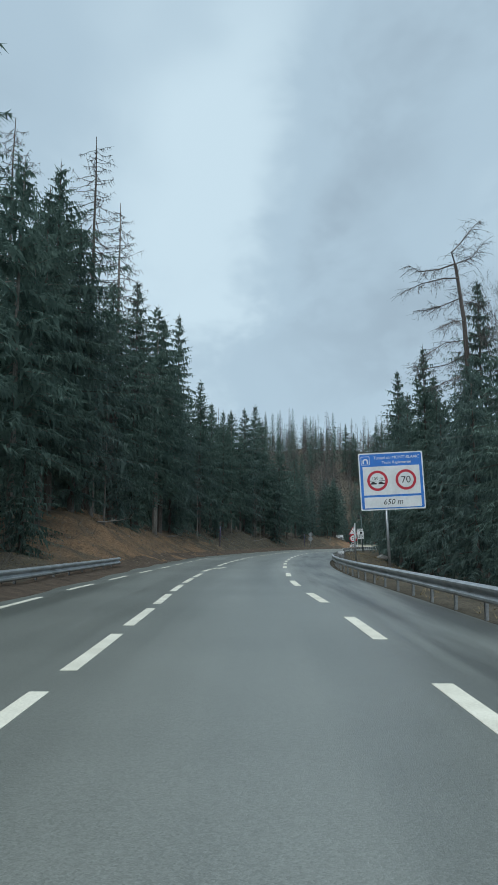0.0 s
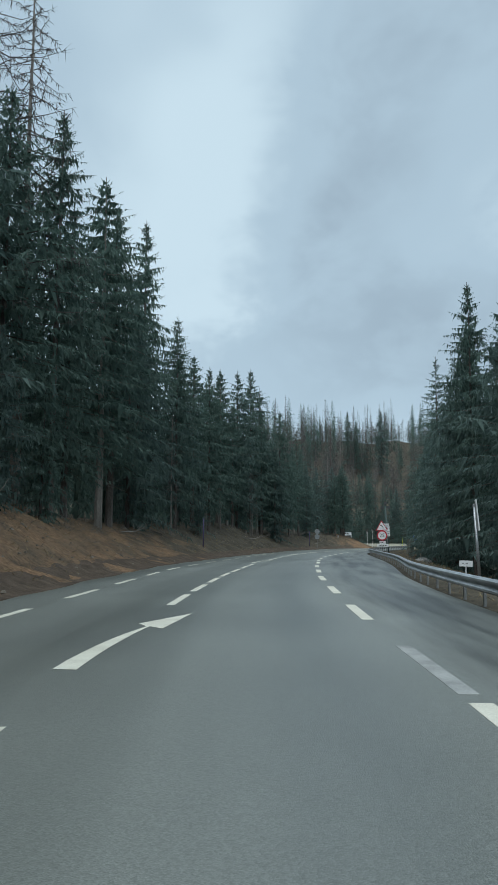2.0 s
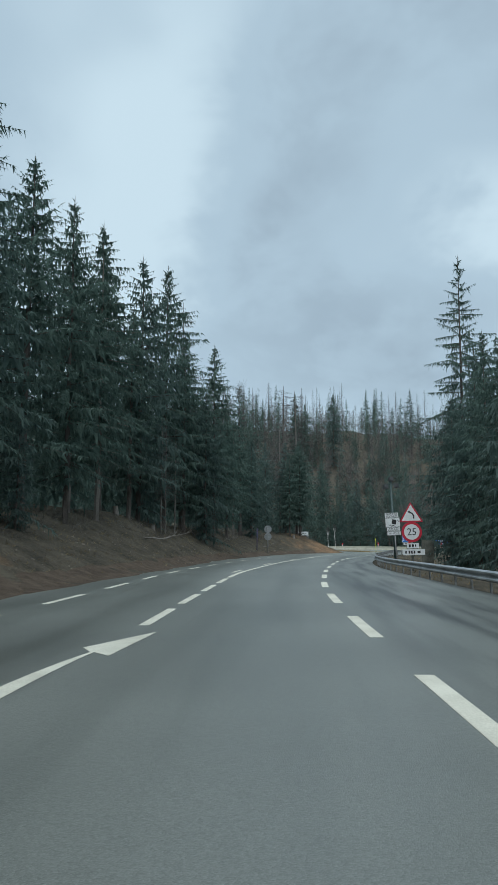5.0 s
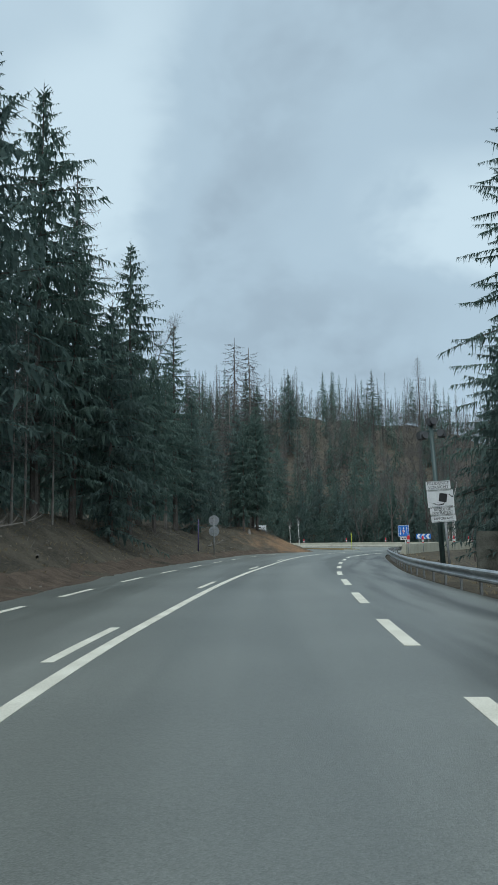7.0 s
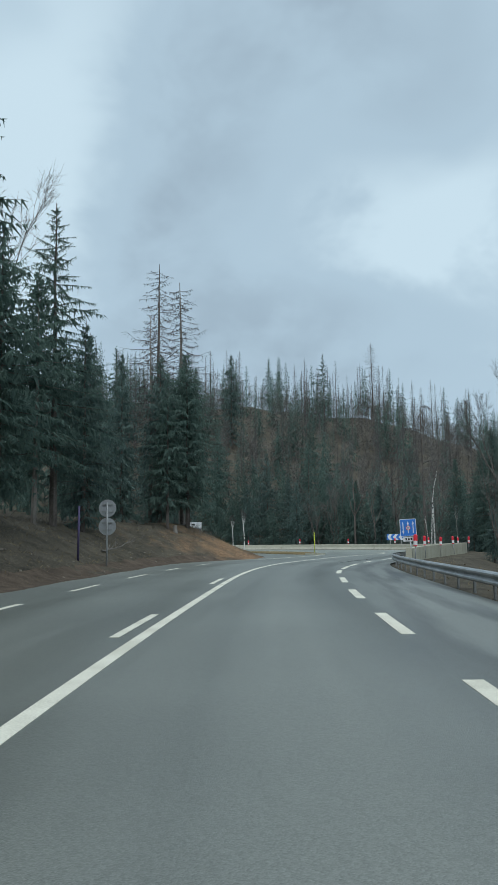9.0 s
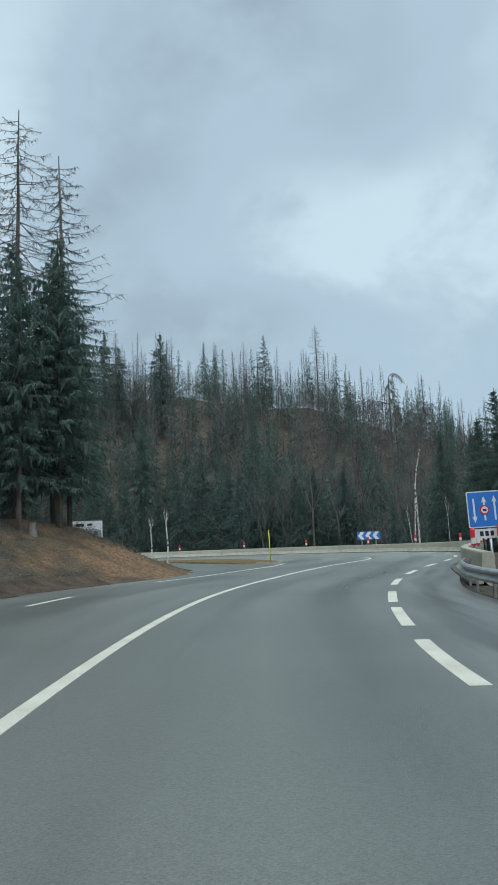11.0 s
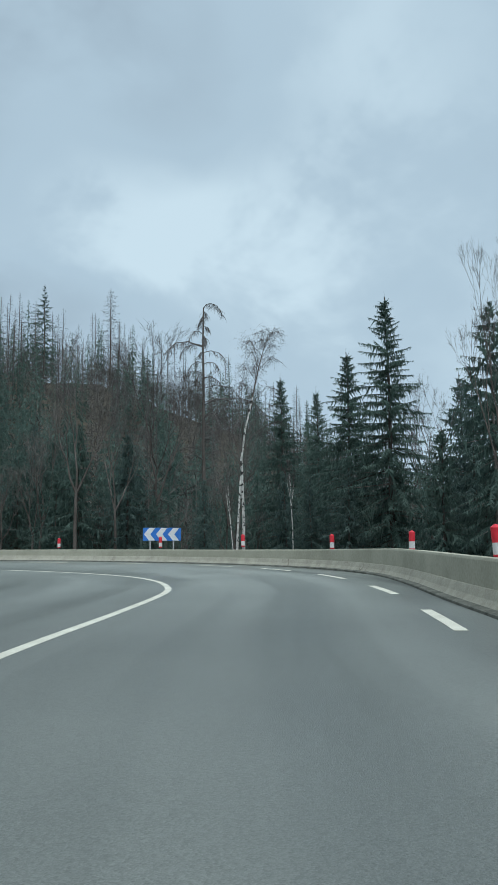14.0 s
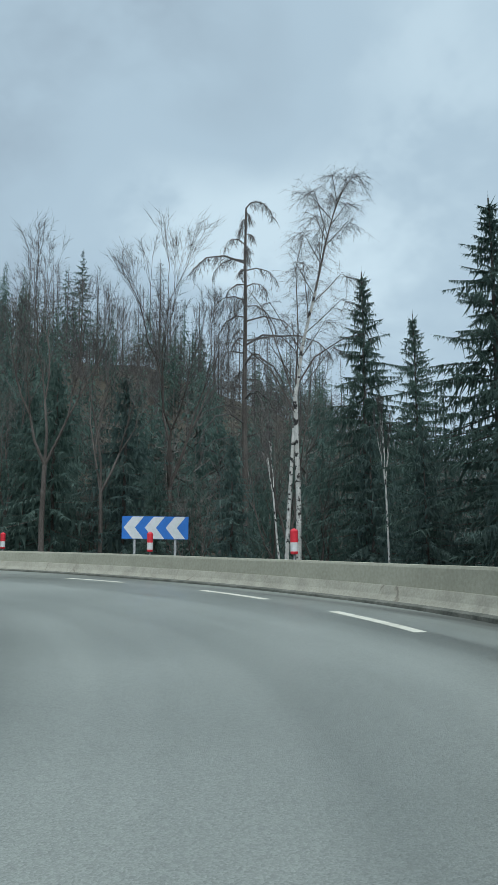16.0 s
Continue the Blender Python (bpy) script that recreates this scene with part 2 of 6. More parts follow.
def cracked(m, scale=1.6):
    """Adds broken, wandering cracks with spalled edges to a material."""
    n, l = m.node_tree.nodes, m.node_tree.links
    b = n["Principled BSDF"]
    was = b.inputs["Base Color"].links[0].from_socket
    tc, warp, add, vo, ma, r, sc, mul, mx = (n.new("ShaderNode" + k) for k in ("TexCoord", "TexNoise", "VectorMath", "TexVoronoi", "TexNoise", "ValToRGB", "ValToRGB", "Math", "Mix"))
    warp.inputs["Scale"].default_value, warp.inputs["Detail"].default_value = 2.5, 5.0
    l.new(tc.outputs["Object"], warp.inputs["Vector"])
    add.operation = "MULTIPLY_ADD"
    add.inputs[1].default_value = (0.5, 0.5, 0.5)
    l.new(warp.outputs["Color"], add.inputs[0])
    l.new(tc.outputs["Object"], add.inputs[2])
    vo.feature = "DISTANCE_TO_EDGE"
    vo.inputs["Scale"].default_value = scale
    l.new(add.outputs[0], vo.inputs["Vector"])
    r.color_ramp.elements[0].position, r.color_ramp.elements[0].color = 0.006, (1, 1, 1, 1)
    r.color_ramp.elements[1].position, r.color_ramp.elements[1].color = 0.030, (0, 0, 0, 1)
    l.new(vo.outputs["Distance"], r.inputs[0])
    ma.inputs["Scale"].default_value, ma.inputs["Detail"].default_value = 0.9, 3.0
    l.new(tc.outputs["Object"], ma.inputs["Vector"])
    sc.color_ramp.elements[0].position, sc.color_ramp.elements[1].position = 0.52, 0.64
    l.new(ma.outputs["Fac"], sc.inputs[0])
    mul.operation = "MULTIPLY"
    l.new(r.outputs[0], mul.inputs[0])
    l.new(sc.outputs[0], mul.inputs[1])
    mx.data_type = "RGBA"
    l.new(mul.outputs[0], mx.inputs[0])
    l.new(was, mx.inputs[6])
    mx.inputs[7].default_value = (0.21, 0.19, 0.15, 1)
    l.new(mx.outputs[2], b.inputs["Base Color"])


cracked(STAINED, 0.9)
ZINC = material("galvanised_steel", (0.29, 0.305, 0.31), (0.50, 0.52, 0.53), 0.36, 1.5, 24.0, 0.08, 60.0, 0.5, metal=0.75)
ZINC_DULL = material("dull_galvanised_post", (0.20, 0.21, 0.21), (0.34, 0.35, 0.35), 0.6, 3.0, 24.0, 0.08, 60.0, 0.4, metal=0.4)
WHITE_PAINT = material("worn_white_road_paint", (0.53, 0.51, 0.42), (0.75, 0.73, 0.62), 0.7, 1.6, 60.0, 0.3, 110.0, 0.4, mix=0.5, bump_size=0.004)
FADED_PAINT = material("faded_road_paint", (0.20, 0.205, 0.20), (0.42, 0.43, 0.41), 0.7, 2.5, 60.0, 0.3, 110.0, 0.4, mix=0.5, bump_size=0.004)
BARK = material("spruce_bark", (0.065, 0.055, 0.048), (0.17, 0.15, 0.135), 0.95, 1.5, 22.0, 0.8, 30.0, 0.1, 0.25, stretch=(1, 1, 0.3))
PALE_BARK = material("pale_dead_bark", (0.13, 0.115, 0.10), (0.28, 0.26, 0.235), 0.95, 1.2, 18.0, 0.7, 26.0, 0.1, 0.2, stretch=(1, 1, 0.3))
TWIG = material("bare_larch_twigs", (0.074, 0.069, 0.066), (0.165, 0.155, 0.146), 0.9, 1.5, 16.0, 0.0, 20.0, 0.1, 0.25)


def needle_material(name, low, high):
    """Needle sprays that let a part of the light through."""
    m = material(name, low, high, 0.9, 0.5, 5.0, 0.0, 20.0, 0.06, 0.22)
    n, l = m.node_tree.nodes, m.node_tree.links
    b, out = n["Principled BSDF"], n["Material Output"]
    tr, mx = n.new("ShaderNodeBsdfTranslucent"), n.new("ShaderNodeMixShader")
    l.new(b.inputs["Base Color"].links[0].from_socket, tr.inputs["Color"])
    mx.inputs[0].default_value = 0.48
    l.new(b.outputs[0], mx.inputs[1])
    l.new(tr.outputs[0], mx.inputs[2])
    l.new(mx.outputs[0], out.inputs["Surface"])
    return m


NEEDLES = needle_material("spruce_needles", (0.080, 0.127, 0.110), (0.156, 0.222, 0.186))
NEEDLES_GREY = needle_material("grey_green_needles", (0.083, 0.127, 0.117), (0.160, 0.222, 0.196))
RUSSET = material("russet_bare_twigs", (0.108, 0.104, 0.095), (0.205, 0.194, 0.174), 0.95, 0.6, 9.0, 0.0, 20.0, 0.1, 0.18)


def birch_material():
    m = material("white_birch_bark", (0.42, 0.41, 0.38), (0.68, 0.67, 0.63), 0.8, 3.0, 30.0, 0.3, 40.0, 0.2, 0.1)
    n, l = m.node_tree.nodes, m.node_tree.links
    b = n["Principled BSDF"]
    was = b.inputs["Base Color"].links[0].from_socket
    tc, mp, t, r, mx = (n.new("ShaderNode" + k) for k in ("TexCoord", "Mapping", "TexNoise", "ValToRGB", "Mix"))
    mp.inputs["Scale"].default_value = (3.0, 3.0, 3.4)
    t.inputs["Scale"].default_value, t.inputs["Detail"].default_value = 1.6, 4.0
    l.new(tc.outputs["Object"], mp.inputs[0])
    l.new(mp.outputs[0], t.inputs["Vector"])
    r.color_ramp.elements[0].position, r.color_ramp.elements[1].position = 0.54, 0.60
    l.new(t.outputs["Fac"], r.inputs[0])
    mx.data_type = "RGBA"
    l.new(r.outputs[0], mx.inputs[0])
    l.new(was, mx.inputs[6])
    mx.inputs[7].default_value = (0.045, 0.042, 0.040, 1)
    l.new(mx.outputs[2], b.inputs["Base Color"])
    return m


BIRCH = birch_material()


def paint(name, c, rough=0.45):
    return material(name, tuple(v * 0.82 for v in c), c, rough, 2.0, 12.0, 0.0, 20.0, 0.5, mix=0.4)


SIGN_WHITE = paint("white_sign_face", (0.74, 0.76, 0.76))
SIGN_BLUE = paint("blue_sign_face", (0.03, 0.19, 0.62))
SIGN_RED = paint("red_sign_face", (0.52, 0.022, 0.045))
SIGN_BLACK = paint("black_lettering", (0.02, 0.02, 0.022))
SIGN_GREY = paint("grey_sign_back", (0.30, 0.32, 0.33))
FLUO_RED = paint("bright_red_plastic", (0.78, 0.035, 0.055), 0.4)
PLASTIC_WHITE = paint("reflective_white_band", (0.72, 0.73, 0.72), 0.4)
YELLOW = paint("yellow_green_snow_pole", (0.62, 0.72, 0.02), 0.5)
VIOLET = paint("violet_painted_stake", (0.075, 0.06, 0.15), 0.6)
MAST_GREEN = paint("dark_green_mast", (0.060, 0.098, 0.094), 0.5)
DARK_METAL = paint("dark_grey_housing", (0.10, 0.105, 0.11), 0.5)


# ---- building helpers ----
def mesh_of(name, verts, faces, mat):
    me = bpy.data.meshes.new(name)
    me.from_pydata([tuple(v) for v in verts], [], [tuple(f) for f in faces])
    me.materials.append(mat)
    me.update()
    return me


def part(name, data, parent=None, m=None):
    ob = new(name, data)
    if parent is not None:
        ob.parent = parent
    if m is not None:
        ob.matrix_basis = m
    return ob


def bm_mesh(name, bm, mat, smooth=False):
    me = bpy.data.meshes.new(name)
    bm.to_mesh(me)
    bm.free()
    me.materials.append(mat)
    if smooth:
        me.polygons.foreach_set("use_smooth", [True] * len(me.polygons))
    return me


def box(name, sx, sy, sz, mat, bevel=0.0):
    """A block centred in x and y, standing on z = 0, with bevelled edges."""
    bm = bmesh.new()
    bmesh.ops.create_cube(bm, size=1.0, matrix=Matrix.Translation((0, 0, sz / 2)) @ Matrix.Diagonal((sx, sy, sz, 1)))
    if bevel:
        bmesh.ops.bevel(bm, geom=bm.edges[:], offset=bevel, segments=2, affect="EDGES")
    return bm_mesh(name, bm, mat)


def tube(name, r0, r1, h, mat, sides=12):
    bm = bmesh.new()
    bmesh.ops.create_cone(bm, cap_ends=True, segments=sides, radius1=r0, radius2=r1, depth=h, matrix=Matrix.Translation((0, 0, h / 2)))
    me = bm_mesh(name, bm, mat)
    for p in me.polygons:
        p.use_smooth = len(p.vertices) == 4
    return me


def lathe(name, profile, mat, sides=16):
    """A turned solid from (radius, height) pairs."""
    vs, fs = [], []
    for r, z in profile:
        vs += [(r * math.cos(a * math.tau / sides), r * math.sin(a * math.tau / sides), z) for a in range(sides)]
    for k in range(len(profile) - 1):
        for a in range(sides):
            b = (a + 1) % sides
            fs.append((k * sides + a, k * sides + b, (k + 1) * sides + b, (k + 1) * sides + a))
    fs.append(tuple(range(sides))[::-1])
    fs.append(tuple(range((len(profile) - 1) * sides, len(profile) * sides)))
    return mesh_of(name, vs, fs, mat)


def plate(name, outline, thick, mat, y=0.0):
    """A flat plate in the xz plane with its face towards -y at the given y."""
    n = len(outline)
    vs = [(x, y, z) for x, z in outline] + [(x, y + thick, z) for x, z in outline]
    fs = [tuple(range(n)), tuple(range(2 * n - 1, n - 1, -1))]
    fs += [(k, n + k, n + (k + 1) % n, (k + 1) % n) for k in range(n)]
    me = mesh_of(name, vs, fs, mat)
    bm = bmesh.new()
    bm.from_mesh(me)
    bmesh.ops.recalc_face_normals(bm, faces=bm.faces[:])
    bm.to_mesh(me)
    bm.free()
    return me


def rect(w, h, cx=0.0, cz=0.0, r=0.0):
    if not r:
        return [(cx - w / 2, cz - h / 2), (cx + w / 2, cz - h / 2), (cx + w / 2, cz + h / 2), (cx - w / 2, cz + h / 2)]
    out = []
    for sx, sz, a0 in ((1, -1, -90), (1, 1, 0), (-1, 1, 90), (-1, -1, 180)):
        for k in range(5):
            a = radians(a0 + k * 22.5)
            out.append((cx + sx * (w / 2 - r) + r * math.cos(a), cz + sz * (h / 2 - r) + r * math.sin(a)))
    return out


def disc(r, cx=0.0, cz=0.0, n=32):
    return [(cx + r * math.cos(k * math.tau / n), cz + r * math.sin(k * math.tau / n)) for k in range(n)]


def lettering(text, size, mat, cx, cz, y, shear=0.0, wide=1.0, parent=None, name="lettering"):
    """Raised letters standing on a sign face that looks towards -y."""
    cu = bpy.data.curves.new("letters", "FONT")
    cu.body, cu.size, cu.extrude, cu.align_x, cu.align_y, cu.shear = text, size, 0.002, "CENTER", "CENTER", shear
    cu.resolution_u = 3
    tmp = new("letters", cu)
    me = bpy.data.meshes.new_from_object(tmp.evaluated_get(bpy.context.evaluated_depsgraph_get()))
    bpy.data.objects.remove(tmp)
    me.materials.clear()
    me.materials.append(mat)
    ob = part(name, me, parent, Matrix.Translation((cx, y, cz)) @ Matrix.Rotation(math.pi / 2, 4, "X") @ Matrix.Diagonal((wide, 1, 1, 1)))
    return ob


# ---- plan of the road ----
def glide(points, step=1.0):
    """A smooth polyline through the points, resampled at even steps."""
    p = [Vector(q) for q in points]
    p = [2 * p[0] - p[1]] + p + [2 * p[-1] - p[-2]]
    raw = []
    for i in range(1, len(p) - 2):
        a, b, c, d = p[i - 1:i + 3]
        for k in range(12):
            t = k / 12
            raw.append(0.5 * (2 * b + (c - a) * t + (2 * a - 5 * b + 4 * c - d) * t * t + (3 * b - a - 3 * c + d) * t ** 3))
    raw.append(p[-2])
    raw = np.array([tuple(q) for q in raw])
    s = np.concatenate([[0], np.cumsum(np.hypot(*np.diff(raw, axis=0).T))])
    at = np.arange(0, s[-1], step)
    return np.stack([np.interp(at, s, raw[:, 0]), np.interp(at, s, raw[:, 1])], 1)


CENTRE = glide([(-1.75, -45), (-1.75, 0), (-1.85, 13), (-2.0, 22), (-1.95, 30), (-1.6, 42), (-1.0, 52.5), (-0.45, 58.8), (0.3, 66.7), (1.35, 75), (3.0, 86.5), (4.6, 96.6),
                (6.3, 104.5), (8.3, 112.8), (10.3, 120.2), (13.2, 130), (16.7, 141.2), (19.75, 149.3), (22.85, 155.7), (27.2, 162.7), (31.9, 169.5), (35.8, 174.3), (38.4, 177.6),
                (39.7, 179.7), (41.1, 183.2), (41.7, 187.2), (41.2, 192.3), (39.6, 198), (36.2, 204.7), (31, 211), (23, 217.5), (12, 223), (-4, 229)])
RIGHT_EDGE = glide([(1.75, -45), (1.75, 8), (1.6, 17), (1.45, 23), (1.5, 28), (1.65, 32), (1.9, 40), (2.6, 52.5), (3.1, 58.3), (3.7, 65), (4.4, 71.2), (5.15, 77.8), (6.3, 86), (7.6, 93),
                    (9.1, 100.2), (10.5, 106.3), (12, 112.4), (13.4, 117.9), (15.2, 124.2), (17.2, 130.8), (19.4, 137.4), (21.05, 142.1), (22.9, 146.2), (24.9, 150.1), (27.7, 154.9),
                    (31.1, 159.8), (35.0, 164.8), (39.3, 170.0), (43.4, 175.5), (46.7, 181.3), (48.8, 187.3), (49.4, 193.5), (48.4, 200), (45.8, 206.5), (41.5, 213), (35, 219.5)])
LEFT_EDGE = glide([(-4.8, -45), (-4.8, 15), (-4.75, 22), (-4.6, 29), (-4.2, 40), (-3.5, 58.5), (-2.8, 66), (-2.1, 71.5), (-0.4, 82.8), (1.8, 98), (4.2, 110), (5.7, 116.5), (7.3, 122.8),
                   (9.1, 129.2), (11.0, 136), (13.2, 143), (16.8, 153), (20.9, 161.3), (22.2, 163.0), (25.1, 166.4), (28.0, 170.3), (31.0, 174.3), (33.4, 178.6)])
TOE = glide([(-5.7, -45), (-5.6, 17), (-5.6, 25), (-5.7, 33), (-5.6, 43), (-5.2, 56), (-4.6, 65), (-4.0, 69.7), (-3.1, 75.8), (-1.5, 87.0), (0.6, 98.5), (2.3, 107.4), (3.6, 114.3), (5.0, 122.3), (7.8, 132.5),
             (11.6, 144.5), (16.2, 158.0), (19.5, 162.5), (21.9, 164.6), (24.8, 168.6), (26.1, 175.5), (25.4, 186), (22, 197), (14, 207), (0, 215)])
RAIL = glide([(4.1, -45), (4.1, 18), (4.15, 30), (4.6, 40), (5.8, 52), (7.6, 63), (8.7, 70.5), (10.0, 80.5), (12.2, 98), (13.5, 106.5), (16.0, 117.2), (19.8, 129.5), (23.6, 141), (26.6, 149),
              (28.6, 152.8), (31.0, 156.2)])
WALL = glide([(28.9, 152.4), (32.9, 159.2), (35.0, 162.4), (39.3, 168), (42.5, 172.3), (45.9, 176.7), (48.5, 180.6), (50.4, 185), (51.1, 189.5), (50.8, 196), (49.4, 203), (47, 209.5),
              (43.5, 216), (38, 223), (30, 229.5), (18, 236), (2, 242)])
NEAR_WALL = int(np.argmin(np.hypot(*(RAIL - WALL[0]).T)))
OUTER = np.concatenate([RAIL[:NEAR_WALL + 1], WALL])


def along(line):
    return np.concatenate([[0], np.cumsum(np.hypot(*np.diff(line, axis=0).T))])


def at_length(line, s):
    a = along(line)
    return np.array([np.interp(s, a, line[:, 0]), np.interp(s, a, line[:, 1])])


def length_at_y(line, y):
    return float(np.interp(y, line[:, 1], along(line))) if y < 188 else float(along(line)[np.argmin(abs(line[:, 1] - y))])


def normals(line):
    d = np.gradient(line, axis=0)
    d /= np.hypot(*d.T)[:, None]
    return np.stack([-d[:, 1], d[:, 0]], 1)


def nearest(line, pts):
    """Distance from each point to the line, and the index of the line's nearest sample."""
    best, index = np.full(len(pts), 1e9), np.zeros(len(pts), int)
    for k in range(0, len(pts), 4000):
        d = np.hypot(pts[k:k + 4000, None, 0] - line[None, :, 0], pts[k:k + 4000, None, 1] - line[None, :, 1])
        index[k:k + 4000] = d.argmin(1)
        best[k:k + 4000] = d.min(1)
    return best, index


def inside(poly, pts):
    hit = np.zeros(len(pts), bool)
    x, y = pts.T
    for (x0, y0), (x1, y1) in zip(poly, np.roll(poly, -1, axis=0)):
        if y0 != y1:
            hit ^= ((y0 > y) != (y1 > y)) & (x < (x1 - x0) * (y - y0) / (y1 - y0) + x0)
    return hit


def step01(v):
    v = np.clip(v, 0, 1)
    return v * v * (3 - 2 * v)


PAVED = np.concatenate([TOE[::2], OUTER[::-2]])
BANK_Y = [-45, 10, 26, 36, 42, 47, 52, 60, 72, 90, 104, 114, 122, 134, 150, 160, 168, 180, 200]
BANK_H = [1.0, 1.0, 0.9, 1.0, 2.1, 3.2, 3.4, 2.8, 2.2, 2.5, 2.6, 3.2, 3.0, 2.6, 2.4, 2.5, 2.5, 2.2, 1.5]


def rough_of(x, y, s):
    return np.sin(x * 1.31 * s + 0.7) * np.sin(y * 1.17 * s + 1.9) + 0.6 * np.sin((x + y) * 0.83 * s + 0.3) * np.sin((x - 1.7 * y) * 0.61 * s)


def ground_height(pts):
    """Height of the ground: flat under the road, a cut bank inside, a drop outside and a wooded hill beyond the bend."""
    pts = np.asarray(pts, float).reshape(-1, 2)
    x, y = pts.T
    d_in, i_in = nearest(TOE, pts)
    d_out, _ = nearest(OUTER, pts)
    on = inside(PAVED, pts)
    left = ~on & (d_in < d_out)
    right = ~on & ~left
    z = np.full(len(pts), -0.06)
    top = np.interp(TOE[i_in, 1], BANK_Y, BANK_H)
    ramp = np.clip(d_in / 5.8, 0, 1)
    rise = top * (0.65 * ramp + 0.35 * step01(ramp)) + 0.10 * np.clip(d_in - 5, 0, 40) + 0.02 * np.clip(d_in - 45, 0, 400)
    rise += 0.10 * rough_of(x, y, 1.0) * step01(d_in / 2) + 0.08 * rough_of(x, y, 2.6) * step01(d_in / 1.0)
    z = np.where(left, -0.04 + rise, z)
    verge = -0.10 - 2.4 * step01((d_out - 1.6) / 9) - 1.5 * step01((d_out - 10) / 40)
    verge += 0.05 * rough_of(x, y, 1.3) * step01(d_out / 1.5)
    z = np.where(right, verge, z)
    hill = 48 * step01((y - 205 - 0.25 * np.clip(x - 60, 0, 400)) / 150) * (1 - 0.72 * step01((x - 105) / 130)) * (1 - 0.4 * step01((-60 - x) / 200))
    hill += 1.5 * rough_of(x, y, 0.12) * step01(hill / 8)
    z = np.where(on, z, z + hill * step01((np.minimum(d_in, d_out) - 4) / 20))
    return z


def height_at(x, y):
    return float(ground_height([(x, y)])[0])


# ---- ground, road ----
def spaced(lo, hi, fine_lo, fine_hi, fine):
    a = list(np.arange(fine_lo, fine_hi, fine))
    step, v = fine, fine_hi
    while v < hi:
        a.append(v)
        step *= 1.16
        v += step
    a.append(hi)
    step, v = fine, fine_lo - fine
    while v > lo:
        a.insert(0, v)
        step *= 1.16
        v -= step
    a.insert(0, lo)
    return np.array(a)


def grid_mesh(name, xs, ys, zs, mat):
    nx, ny = len(xs), len(ys)
    gx, gy = np.meshgrid(xs, ys)
    co = np.stack([gx.ravel(), gy.ravel(), zs], 1)
    i = (np.arange(ny - 1)[:, None] * nx + np.arange(nx - 1)[None]).ravel()
    quads = np.stack([i, i + 1, i + nx + 1, i + nx], 1)
    me = bpy.data.meshes.new(name)
    me.vertices.add(len(co))
    me.vertices.foreach_set("co", co.ravel())
    me.loops.add(quads.size)
    me.loops.foreach_set("vertex_index", quads.ravel())
    me.polygons.add(len(quads))
    me.polygons.foreach_set("loop_start", np.arange(0, quads.size, 4))
    me.polygons.foreach_set("use_smooth", np.ones(len(quads), bool))
    me.update(calc_edges=True)
    me.materials.append(mat)
    return me


gx, gy = spaced(-2600, 2600, -22, 64, 0.8), spaced(-2400, 2800, -12, 236, 0.9)
mgx, mgy = np.meshgrid(gx, gy)
ground = new("ground", grid_mesh("ground", gx, gy, ground_height(np.stack([mgx.ravel(), mgy.ravel()], 1)), EARTH))
clay = -0.3 * step01((mgy - 195) / 25) - 0.22 * step01((mgy - 84) / 14) * step01((157 - mgy) / 8) + 0.42 * np.exp(-((mgx - 23.5) ** 2 + (mgy - 167) ** 2) / 40) + 0.32 * np.exp(-((mgx + 7) ** 2 + (mgy - 66) ** 2) / 500) + 0.26 * np.exp(-((mgx + 8) ** 2 + (mgy - 44) ** 2) / 120)
flat = np.stack([mgx.ravel(), mgy.ravel()], 1)
clay -= 0.25 * (nearest(OUTER, flat)[0] < nearest(TOE, flat)[0]).reshape(mgx.shape)
ground.data.attributes.new("clay", "FLOAT", "POINT").data.foreach_set("value", clay.ravel().astype(np.float32))
tagged(ground, "brown forest floor with a cut earth bank and wooded hill", "ground", kind="structure")


def strip_mesh(name, lefts, rights, across, z, mat):
    """A ribbon between two lines of equal count, with its metres in the UV."""
    n = len(lefts)
    t = np.linspace(0, 1, across + 1)
    pts = lefts[:, None] * (1 - t)[None, :, None] + rights[:, None] * t[None, :, None]
    co = np.concatenate([pts.reshape(-1, 2), np.full((n * (across + 1), 1), z)], 1)
    w = across + 1
    fs = [(i * w + j, i * w + j + 1, (i + 1) * w + j + 1, (i + 1) * w + j) for i in range(n - 1) for j in range(across)]
    me = mesh_of(name, co, fs, mat)
    mid = (lefts + rights) / 2
    s = along(mid)
    width = np.hypot(*(rights - lefts).T)
    uv = np.stack([(t[None, :] - 0.5) * width[:, None], np.repeat(s[:, None], w, 1)], 2).reshape(-1, 2)
    lay = me.uv_layers.new(name="road")
    li = np.zeros(len(me.loops), int)
    me.loops.foreach_get("vertex_index", li)
    lay.data.foreach_set("uv", uv[li].ravel())
    return me


nrm = normals(CENTRE)
d_toe, _ = nearest(TOE, CENTRE)
d_rail, _ = nearest(OUTER, CENTRE)
wide_l, wide_r = np.clip(d_toe, 3.0, 6.2) + 0.25, np.clip(d_rail, 3.0, 13.0) - 0.22
smooth = np.ones(9) / 9
wide_l = np.convolve(np.pad(wide_l, 4, "edge"), smooth, "valid")
wide_r = np.convolve(np.pad(wide_r, 4, "edge"), smooth, "valid")
road = new("road", strip_mesh("road", CENTRE + nrm * wide_l[:, None], CENTRE - nrm * wide_r[:, None], 12, 0.0, ASPHALT))
worn = step01((np.repeat(along(CENTRE)[:, None], 13, 1) - length_at_y(CENTRE, 172)) / 16).ravel()
road.data.attributes.new("worn", "FLOAT", "POINT").data.foreach_set("value", worn.astype(np.float32))
